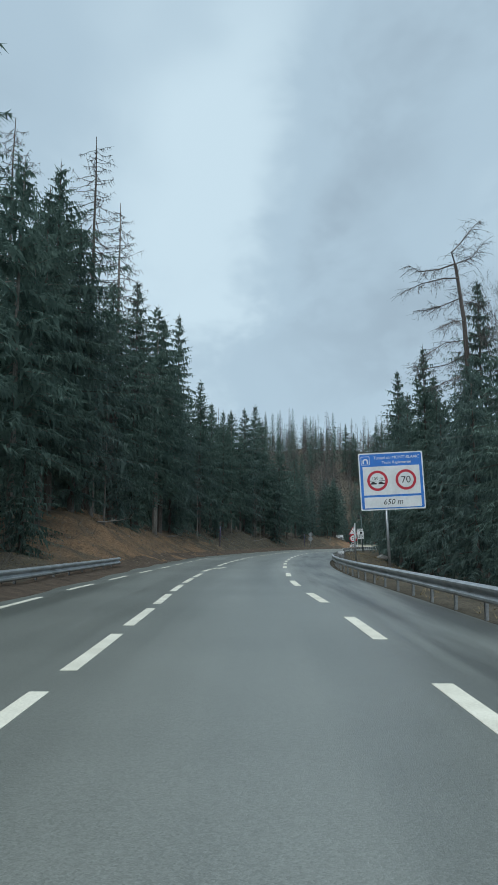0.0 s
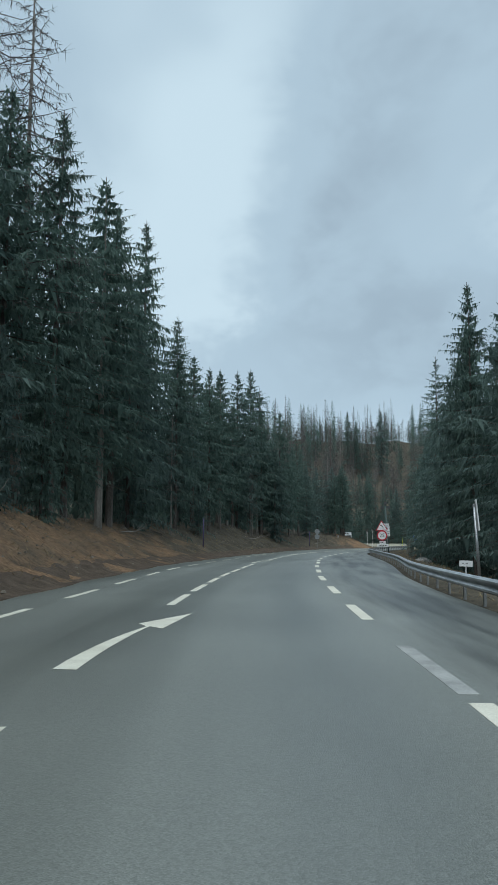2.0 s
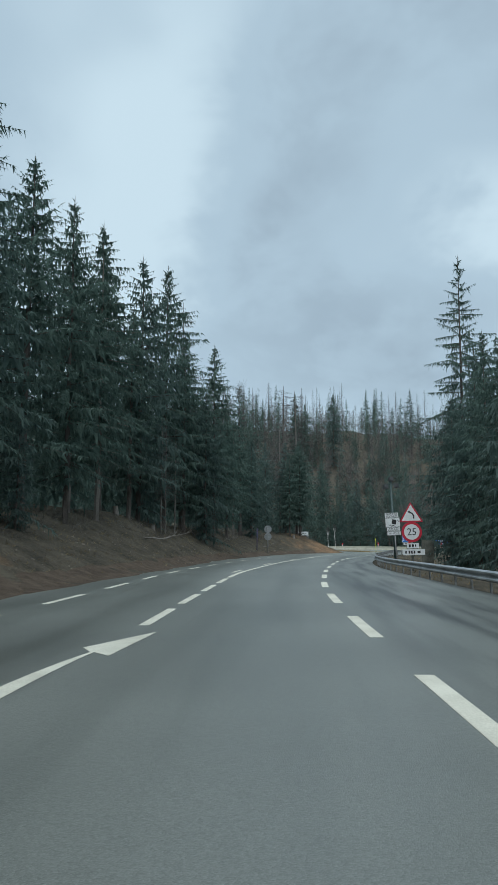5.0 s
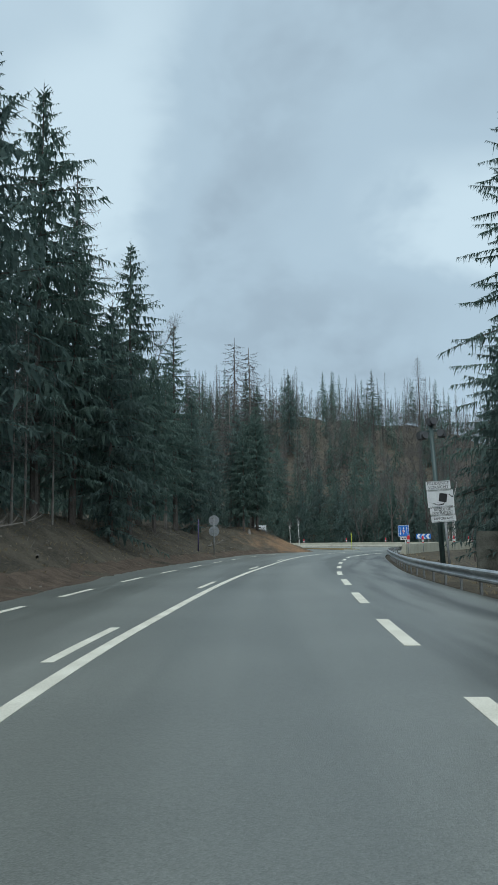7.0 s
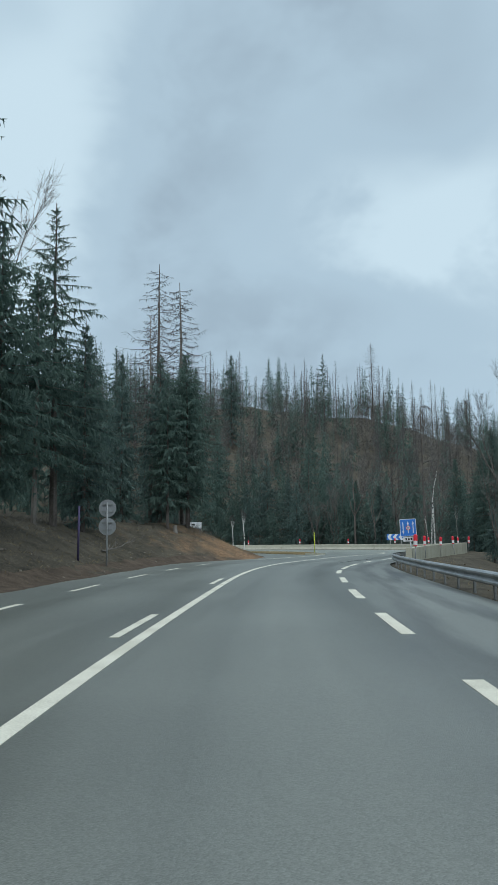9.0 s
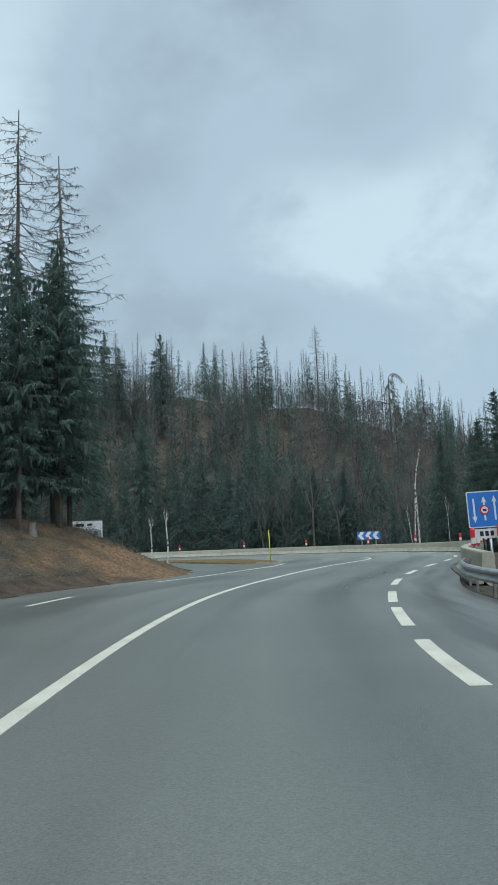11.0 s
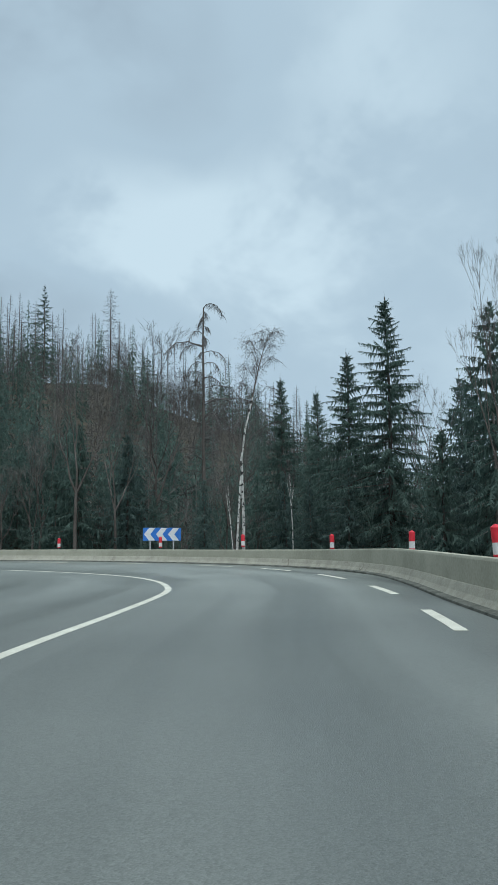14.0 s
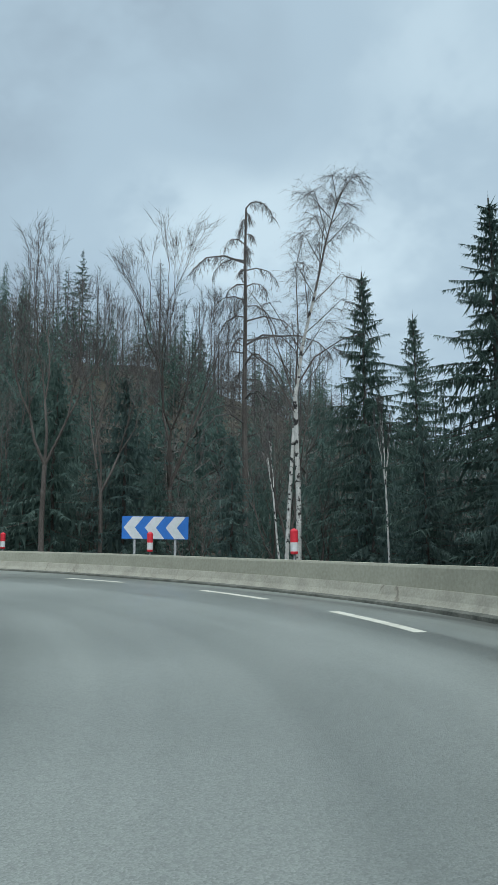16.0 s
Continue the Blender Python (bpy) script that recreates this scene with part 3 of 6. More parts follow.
out_by = np.linspace(0, 1, 13)[None] * (wide_l + wide_r)[:, None] - wide_l[:, None] - nearest(RIGHT_EDGE, CENTRE)[0][:, None]
road.data.attributes.new("shoulder", "FLOAT", "POINT").data.foreach_set("value", step01((out_by + 0.3) / 1.2).ravel().astype(np.float32))
tagged(road, "damp grey asphalt road with worn wheel tracks", "road", kind="structure")
bay_left = glide([(15, 158), (21.9, 164.9), (24.7, 168.8), (26.0, 175.5), (25.3, 186), (22, 197), (14, 207), (0, 215)])
bay_right = glide([(19, 160), (24, 166), (29, 172), (33, 178), (38, 186), (36, 197), (31, 206), (20, 215)])
bay_left = np.array([at_length(bay_left, s) for s in np.linspace(0, along(bay_left)[-1], 40)])
bay_right = np.array([at_length(bay_right, s) for s in np.linspace(0, along(bay_right)[-1], 40)])
bay = new("lay_by_pavement", strip_mesh("lay_by_pavement", bay_left, bay_right, 4, -0.006, ASPHALT))
tagged(bay, "grey asphalt lay-by beside the bend", "pavement", kind="structure")


def dirt_shoulder():
    """Washed-down earth along the foot of the bank."""
    ok = TOE[(TOE[:, 1] > -30) & (TOE[:, 1] < 164)]
    nn, rng = normals(ok), np.random.RandomState(3)
    rows = []
    for u, lift in ((-0.45, None), (-0.2, 0.02), (0.05, 0.06), (0.4, 0.09), (0.9, 0.10), (1.35, -0.15)):
        p = ok + nn * (u + 0.10 * np.sin(along(ok) * 0.9 + u)[:, None] * (u < 0.5))
        if lift is None:
            z = np.full(len(p), -0.01)
        elif u < 0.3:
            z = lift + rng.uniform(-0.012, 0.012, len(p))
        else:
            z = np.maximum(ground_height(p), 0.03) + lift
        rows.append(np.concatenate([p, z[:, None]], 1))
    co = np.stack(rows, 1)
    w = len(rows)
    fs = [(i * w + j, i * w + j + 1, (i + 1) * w + j + 1, (i + 1) * w + j) for i in range(len(ok) - 1) for j in range(w - 1)]
    me = mesh_of("dirt_shoulder", co.reshape(-1, 3), fs, DIRT)
    me.polygons.foreach_set("use_smooth", [True] * len(me.polygons))
    return tagged(new("dirt_shoulder", me), "dark washed-down earth along the foot of the bank", "dirt", kind="structure")


dirt_shoulder()


# ---- road markings ----
def ribbon(name, line, s0, s1, width, mat, z=0.004, thick=0.004, offset=0.0, steps=None):
    steps = steps or max(2, int((s1 - s0) / 1.0) + 1)
    ss = np.linspace(s0, s1, steps)
    a = along(line)
    nn = normals(line)
    vs, fs = [], []
    for s in ss:
        c = at_length(line, s)
        q = np.array([np.interp(s, a, nn[:, 0]), np.interp(s, a, nn[:, 1])])
        for side in (1, -1):
            e = c + q * (offset + side * width / 2)
            vs += [(e[0], e[1], z - thick), (e[0], e[1], z)]
    for i in range(steps - 1):
        o = i * 4
        fs += [(o + 1, o + 3, o + 7, o + 5), (o, o + 1, o + 5, o + 4), (o + 2, o + 6, o + 7, o + 3)]
    fs += [(0, 2, 3, 1), (o + 4, o + 5, o + 7, o + 6)]
    me = mesh_of(name, vs, fs, mat)
    return me


def line_group(name, label):
    e = new(name)
    return tagged(e, label, "road marking", kind="structure")


right_line = line_group("edge_line", "broken white edge line painted on asphalt")
right_starts = [-33, -26.7, -20.4, -14.1, -8.3, -2.2, 4.0, 10.15, 16.3, 22.5, 28.75]
for y in right_starts:
    s = length_at_y(RIGHT_EDGE, y)
    part("dash", ribbon("dash", RIGHT_EDGE, s, s + 3, 0.195, WHITE_PAINT), right_line)
s = length_at_y(RIGHT_EDGE, 32.1)
part("dash", ribbon("dash", RIGHT_EDGE, s, s + 2.9, 0.18, FADED_PAINT), right_line)
for y in (38.1, 44.3):
    s = length_at_y(RIGHT_EDGE, y)
    part("dash", ribbon("dash", RIGHT_EDGE, s, s + 2.9, 0.195, WHITE_PAINT), right_line)
for y0, y1, count in ((50.5, 69.3, 3), (69.3, 98.7, 5), (98.7, 116.4, 3), (116.4, 140.7, 4)):
    a, b = length_at_y(RIGHT_EDGE, y0), length_at_y(RIGHT_EDGE, y1)
    for i in range(count):
        s = a + (b - a) * i / count
        part("dash", ribbon("dash", RIGHT_EDGE, s, s + 3, 0.195, WHITE_PAINT), right_line)
for y in (140.7, 144.9, 148.65, 153.6, 158.55, 163.6, 168.85, 174.2, 179.9, 185.8, 192.0, 198.6, 205.2):
    s = length_at_y(RIGHT_EDGE, y)
    part("dash", ribbon("dash", RIGHT_EDGE, s, s + 3, 0.195, WHITE_PAINT, steps=5), right_line)

left_line = line_group("edge_line", "broken white edge line painted on asphalt")
for y0, y1, count in ((-33.5, 14.6, 9), (14.6, 59.4, 8), (59.4, 81.3, 4), (81.3, 108.5, 5), (108.5, 127.1, 3), (127.1, 154.2, 4), (154.2, 160.2, 1)):
    a, b = length_at_y(LEFT_EDGE, y0), length_at_y(LEFT_EDGE, y1)
    for i in range(count):
        s = a + (b - a) * i / count
        part("dash", ribbon("dash", LEFT_EDGE, s, s + 3, 0.16, WHITE_PAINT), left_line)
part("slip_line", ribbon("slip_line", LEFT_EDGE, length_at_y(LEFT_EDGE, 163), along(LEFT_EDGE)[-1], 0.16, WHITE_PAINT, steps=24), left_line)

centre_line = line_group("centre_line", "white centre line, broken and then continuous, on asphalt")
s = length_at_y(CENTRE, 28.0) - 4.07 * 15
while s < length_at_y(CENTRE, 29):
    part("dash", ribbon("dash", CENTRE, s, s + 3, 0.17, WHITE_PAINT), centre_line)
    s += 4.07
s = length_at_y(CENTRE, 61.35) - 4.1 * 5
while s < length_at_y(CENTRE, 68):
    part("dash", ribbon("dash", CENTRE, s, s + 3, 0.17, WHITE_PAINT), centre_line)
    s += 4.1
for y in (77.0, 81.2, 85.4, 89.6):
    s = length_at_y(CENTRE, y)
    part("dash", ribbon("dash", CENTRE, s, s + 3, 0.17, WHITE_PAINT), centre_line)
part("solid_line", ribbon("solid_line", CENTRE, length_at_y(CENTRE, 93.5), along(CENTRE)[-1], 0.17, WHITE_PAINT, steps=190), centre_line)
for y in (98.4, 110.5, 123.4, 135.6):
    s = length_at_y(CENTRE, y)
    part("dash", ribbon("dash", CENTRE, s, s + 3.2, 0.14, WHITE_PAINT, offset=0.37), centre_line)


def merge_arrow(tail, tip):
    """A bent merge arrow, a tapering shaft with a long slanted head, painted on the road."""
    t, h = Vector(tail), Vector(tip)
    d = h - t
    ln = d.length
    d.normalize()
    q = Vector((-d.y, d.x))
    bow = [(0.0, 0.0, 0.125), (0.10, 0.075, 0.120), (0.20, 0.130, 0.108), (0.30, 0.175, 0.096), (0.40, 0.205, 0.080), (0.50, 0.220, 0.060), (0.58, 0.220, 0.040), (0.645, 0.212, 0.022)]
    at = [(t + d * ln * u + q * c, w) for u, c, w in bow]
    head = [t + d * ln * 0.705 + q * 0.455, t + d * ln, t + d * ln * 0.603 - q * 0.071]
    out = [p + q * w for p, w in at] + head + [p - q * w for p, w in at[::-1]]
    bm = bmesh.new()
    vs = [bm.verts.new((p.x, p.y, 0.005)) for p in out]
    bmesh.ops.triangle_fill(bm, use_beauty=True, edges=[bm.edges.new((vs[k], vs[(k + 1) % len(vs)])) for k in range(len(vs))])
    bmesh.ops.recalc_face_normals(bm, faces=bm.faces[:])
    if bm.faces and sum(f.normal.z for f in bm.faces) < 0:
        bmesh.ops.reverse_faces(bm, faces=bm.faces[:])
    return bm_mesh("arrow", bm, WHITE_PAINT)


for tail, tip in (((-1.985, 33.3), (-1.1, 39.1)), ((0.44, 70.3), (1.86, 76.1))):
    part("merge_arrow", merge_arrow(tail, tip), centre_line)

# ---- traffic island ----
isl = glide([(32.4, 177.9), (33.5, 179.0), (34.6, 184), (35.0, 192), (33.6, 199), (29, 206), (24, 209), (26, 204), (29.4, 197), (30.4, 188), (31.2, 181), (32.0, 178.3), (32.4, 177.9)], 0.7)


def raised_patch(name, outline, h, mat, inset=0.4):
    c = outline.mean(0)
    n = len(outline)
    inner = outline + (c - outline) * 0.06
    vs = [(x, y, -0.03) for x, y in outline] + [(x, y, h) for x, y in inner]
    fs = [(k, (k + 1) % n, n + (k + 1) % n, n + k) for k in range(n)]
    me = bpy.data.meshes.new(name)
    bm = bmesh.new()
    bv = [bm.verts.new(v) for v in vs]
    for f in fs:
        bm.faces.new([bv[k] for k in f])
    bm.edges.ensure_lookup_table()
    ring = [bm.edges.get((bv[n + k], bv[n + (k + 1) % n])) for k in range(n)]
    bmesh.ops.triangle_fill(bm, use_beauty=True, edges=ring)
    bmesh.ops.recalc_face_normals(bm, faces=bm.faces[:])
    bm.to_mesh(me)
    bm.free()
    me.materials.append(mat)
    return me


island = new("traffic_island", raised_patch("traffic_island", isl[:-1], 0.10, DRY_GRASS))
tagged(island, "low traffic island of dry brown grass", "traffic island", kind="structure")
nose = glide([(31.6, 178.9), (32.3, 177.8), (33.0, 178.2), (33.7, 179.6)], 0.35)
part("kerb", ribbon("kerb", nose, 0, along(nose)[-1], 0.16, CONCRETE, z=0.14, thick=0.15, steps=9), island)


# ---- safety barriers ----
def sweep(name, line, profile, mat, closed=True):
    """A profile of (sideways, height) pairs run along a line; sideways is towards the line's left."""
    nn = normals(line)
    m = len(profile)
    vs, fs = [], []
    for c, q in zip(line, nn):
        vs += [(c[0] + q[0] * u, c[1] + q[1] * u, z) for u, z in profile]
    for i in range(len(line) - 1):
        for k in range(m if closed else m - 1):
            a, b = i * m + k, i * m + (k + 1) % m
            fs.append((a, b, b + m, a + m))
    if closed:
        fs += [tuple(range(m)), tuple(range((len(line) - 1) * m, len(line) * m))[::-1]]
    me = mesh_of(name, vs, fs, mat)
    bm = bmesh.new()
    bm.from_mesh(me)
    bmesh.ops.recalc_face_normals(bm, faces=bm.faces[:])
    bm.to_mesh(me)
    bm.free()
    return me


W_BEAM = [(0.0, 0.24), (0.045, 0.255), (0.085, 0.285), (0.085, 0.325), (0.03, 0.37), (0.012, 0.395), (0.03, 0.42), (0.085, 0.465), (0.085, 0.505), (0.045, 0.535), (0.0, 0.55)]
W_BEAM = W_BEAM + [(u - 0.006, z) for u, z in W_BEAM[::-1]]


def guardrail(line, label, sign=1, dz=0.0):
    e = tagged(new("guardrail"), label, "guardrail", kind="structure")
    a = along(line)
    s = 0.0
    while s < a[-1] - 0.3:
        t = min(s + 4.0, a[-1])
        seg = np.array([at_length(line, v) for v in np.linspace(s - (0.06 if s else 0), t, 6)])
        part("beam", sweep("beam", seg, [(u * sign, z + dz) for u, z in W_BEAM], ZINC), e)
        s = t
    post = box("post", 0.06, 0.10, 0.72, ZINC_DULL, 0.008)
    block = box("spacer", 0.09, 0.12, 0.20, ZINC_DULL, 0.01)
    nn = normals(line)
    s = 0.6
    while s < a[-1]:
        c = at_length(line, s)
        i = min(int(np.searchsorted(a, s)), len(line) - 1)
        q = nn[i]
        ang = math.atan2(q[1], q[0])
        p = c - q * sign * 0.13
        part("post", post, e, Matrix.Translation((p[0], p[1], -0.2 + dz)) @ Matrix.Rotation(ang, 4, "Z"))
        p = c - q * sign * 0.055
        part("spacer", block, e, Matrix.Translation((p[0], p[1], 0.30 + dz)) @ Matrix.Rotation(ang, 4, "Z"))
        s += 2.0
    return e


guardrail(RAIL, "galvanised steel W-beam guardrail on short posts")
guardrail(glide([(-6.3, -40), (-6.3, 8), (-6.25, 16), (-6.2, 21), (-6.15, 27), (-6.1, 32), (-6.15, 36.8)]), "galvanised W-beam guardrail ending at the bank", sign=-1)

# concrete parapet round the outside of the bend
wall = tagged(new("parapet_wall"), "weathered grey concrete parapet wall round the bend", "concrete wall", kind="structure")
WALL_PROFILE = [(0.16, -0.05), (0.16, 0.06), (0.04, 0.10), (0.0, 0.22), (-0.03, 0.68), (-0.05, 0.73), (-0.32, 0.73), (-0.34, 0.70), (-0.36, -0.3)]
a_w = along(WALL)
s = 0.0
while s < a_w[-1] - 0.5:
    t = min(s + 6.0, a_w[-1])
    seg = np.array([at_length(WALL, v) for v in np.linspace(s + 0.001, t - 0.001, 7)])
    panel = sweep("wall_panel", seg, [(u, z) for u, z in WALL_PROFILE if u < 0.1], CONCRETE)
    for v in panel.vertices:
        if v.co.z > 0.5:
            v.co.z += float(np.interp(v.co.y, [150, 160, 168, 180, 184, 189, 196], [0.05, 0.07, 0.14, 0.17, 0.11, 0.04, 0.0]))
    part("wall_panel", panel, wall)
    foot = [(0.20, -0.05), (0.20, 0.05), (0.165, 0.085), (0.10, 0.17), (0.055, 0.27), (0.02, 0.34), (-0.012, 0.345), (-0.02, -0.05)]
    part("wall_footing", sweep("wall_footing", seg, foot, STAINED), wall)
    s = t
kerb_line = WALL + normals(WALL) * 0.29
gutter = tagged(new("gutter", sweep("gutter", kerb_line, [(0.11, -0.03), (0.10, 0.045), (0.06, 0.06), (-0.12, 0.065), (-0.12, -0.03)], OLD_CONCRETE)), "narrow dirty concrete gutter along the wall", "gutter", kind="structure")


# ---- bollards on the wall ----
def bollard():
    e = new("bollard")
    part("post", tube("post", 0.035, 0.035, 0.98, ZINC_DULL, 10), e)
    part("body", lathe("body", [(0.10, 0.95), (0.12, 0.96), (0.134, 1.01), (0.130, 1.03)], FLUO_RED, 18), e)
    part("band", lathe("band", [(0.130, 1.03), (0.131, 1.28)], PLASTIC_WHITE, 18), e)
    part("cap", lathe("cap", [(0.132, 1.28), (0.134, 1.58), (0.138, 1.59), (0.132, 1.61), (0.04, 1.665), (0.015, 1.668)], FLUO_RED, 18), e)
    return tagged(e, "red plastic bollard with white reflective band behind the wall", "bollard", "bollards along the wall")


back_wall = WALL - normals(WALL) * 0.52
spots = [(28.4, 152.1), (33.7, 159.7), (38.1, 165.6), (42.4, 171.3), (48.2, 179.3), (51.2, 186.5), (51.4, 193.4), (50.3, 201.1), (47.7, 209.1), (43.3, 217.0), (37.5, 224.1), (29.9, 230.1)]
first = bollard()
for i, sp in enumerate(spots):
    d, j = nearest(back_wall, np.array([sp]))
    p = back_wall[j[0]]
    m = pose(p[0], p[1], -0.03 + 0.04 * math.sin(i * 2.3), 2.5 * math.sin(i * 1.7), 3.0 * math.cos(i * 2.9), 0) @ Matrix.Diagonal((0.86, 0.86, 0.95, 1))
    if i:
        copy_thing(first, m)
    else:
        first.matrix_basis = m


# ---- signs ----
def pole(e, x, h, r=0.045, y=0.06, mat=None, z0=-0.4):
    return part("pole", tube("pole", r, r, h - z0, mat or ZINC, 12), e, Matrix.Translation((x, y, z0)))


def bars(e, rows, mat, y=-0.004):
    """Plain bars for lettering too small to read: (width, height, x, z)."""
    for w, h, x, z in rows:
        part("lettering_bar", plate("lettering_bar", rect(w, h, x, z), 0.004, mat, y), e)


def ring_sign(e, r, cx, cz, y=0.0):
    p = part("disc", plate("disc", disc(r, cx, cz), 0.02, SIGN_RED, y), e)
    part("disc_face", plate("disc_face", disc(r * 0.76, cx, cz), 0.006, SIGN_WHITE, y - 0.004), e)


def tunnel_sign():
    e = new("tunnel_sign")
    w, h = 2.5, 2.25
    z0 = 2.55
    pole(e, -0.28, z0 + 1.2, 0.055, 0.07)
    part("panel", plate("panel", rect(w, h, 0, z0 + h / 2, 0.06), 0.03, SIGN_WHITE), e)
    part("blue_field", plate("blue_field", rect(w - 0.10, h - 0.10, 0, z0 + h / 2, 0.05), 0.006, SIGN_BLUE, -0.004), e)
    part("white_field", plate("white_field", rect(w - 0.30, 1.12, 0, z0 + 1.15), 0.006, SIGN_WHITE, -0.008), e)
    part("distance_field", plate("distance_field", rect(w - 0.30, 0.42, 0, z0 + 0.30), 0.006, SIGN_WHITE, -0.008), e)
    part("pictogram", plate("pictogram", rect(0.34, 0.34, -0.98, z0 + 1.95, 0.03), 0.006, SIGN_WHITE, -0.008), e)
    part("pictogram_field", plate("pictogram_field", rect(0.30, 0.30, -0.98, z0 + 1.95, 0.02), 0.006, SIGN_BLUE, -0.010), e)
    arch = [(-0.98 + 0.11 * math.cos(radians(a)), z0 + 1.92 + 0.11 * math.sin(radians(a))) for a in range(0, 181, 15)]
    arch = [(-0.98 + 0.11, z0 + 1.83)] + arch + [(-0.98 - 0.11, z0 + 1.83), (-0.98 - 0.055, z0 + 1.83)]
    arch += [(-0.98 + 0.055 * math.cos(radians(a)), z0 + 1.92 + 0.055 * math.sin(radians(a))) for a in range(180, -1, -20)] + [(-0.98 + 0.055, z0 + 1.83)]
    part("tunnel_symbol", plate("tunnel_symbol", arch, 0.004, SIGN_WHITE, -0.013), e)
    lettering("Tunnel du MONT BLANC", 0.165, SIGN_WHITE, 0.22, z0 + 2.04, -0.010, 0.2, 1.0, e)
    lettering("Trafic Réglementé", 0.155, SIGN_WHITE, 0.22, z0 + 1.85, -0.010, 0.2, 1.0, e)
    for cx in (-0.55, 0.55):
        part("red_ring", plate("red_ring", disc(0.40, cx, z0 + 1.15), 0.006, SIGN_RED, -0.013), e)
        part("ring_face", plate("ring_face", disc(0.30, cx, z0 + 1.15), 0.006, SIGN_WHITE, -0.017), e)
    lettering("70", 0.38, SIGN_BLACK, 0.55, z0 + 1.14, -0.020, 0, 1.0, e)
    lettering("150 m", 0.17, SIGN_BLACK, -0.55, z0 + 1.24, -0.020, 0, 1.0, e)
    for sx in (-1, 1):
        car = [(-0.12, 0), (0.12, 0), (0.12, 0.05), (0.05, 0.06), (0.02, 0.10), (-0.07, 0.10), (-0.12, 0.05)]
        part("car_symbol", plate("car_symbol", [(-0.55 + sx * 0.15 + x, z0 + 1.01 + z) for x, z in car], 0.004, SIGN_BLACK, -0.020), e)
        bars(e, [(0.24, 0.022, -0.55 + sx * 0.17, z0 + 1.145)], SIGN_BLACK, -0.020)
    lettering("650 m", 0.30, SIGN_BLACK, 0.0, z0 + 0.30, -0.012, 0.25, 1.0, e)
    e.matrix_basis = pose(5.75, 29.25, 0.0, 0, -2.6, -4)
    return tagged(e, "blue and white tunnel sign with red-ringed discs on pole", "road sign")


tunnel_sign()


def speed_sign():
    e = new("bend_speed_sign")
    pole(e, 0, 3.2, 0.04, 0.05)
    tri = [(-0.62, 2.38), (0.62, 2.38), (0.0, 3.42)]
    part("triangle", plate("triangle", tri, 0.02, SIGN_RED), e)
    part("triangle_face", plate("triangle_face", [(-0.50, 2.445), (0.50, 2.445), (0, 3.285)], 0.006, SIGN_WHITE, -0.004), e)
    bend = [(0.10, 2.55), (0.17, 2.55), (0.17, 2.72), (0.10, 2.84), (-0.04, 2.92), (-0.02, 2.97), (-0.17, 2.93), (-0.08, 2.82), (-0.06, 2.86), (0.05, 2.79), (0.10, 2.70)]
    part("bend_arrow", plate("bend_arrow", bend, 0.004, SIGN_BLACK, -0.008), e)
    ring_sign(e, 0.53, 0, 1.86)
    lettering("25", 0.52, SIGN_BLACK, 0, 1.85, -0.008, 0, 1.0, e)
    part("plaque", plate("plaque", rect(0.62, 0.26, 0.02, 1.15, 0.02), 0.015, SIGN_WHITE), e)
    bars(e, [(0.10, 0.14, -0.14, 1.15), (0.10, 0.14, 0.02, 1.15), (0.05, 0.14, 0.16, 1.15)], SIGN_BLACK)
    part("plaque", plate("plaque", rect(1.15, 0.30, 0.05, 0.82, 0.02), 0.015, SIGN_WHITE), e)
    bars(e, [(0.08, 0.14, -0.35, 0.82), (0.08, 0.15, -0.18, 0.82), (0.08, 0.15, -0.05, 0.82), (0.08, 0.15, 0.08, 0.82), (0.16, 0.12, 0.32, 0.82)], SIGN_BLACK)
    e.matrix_basis = pose(14.35, 103.4, 0.02, 0, -1.5, -8)
    return tagged(e, "red-bordered bend warning triangle over a 25 speed limit disc", "road sign")


speed_sign()


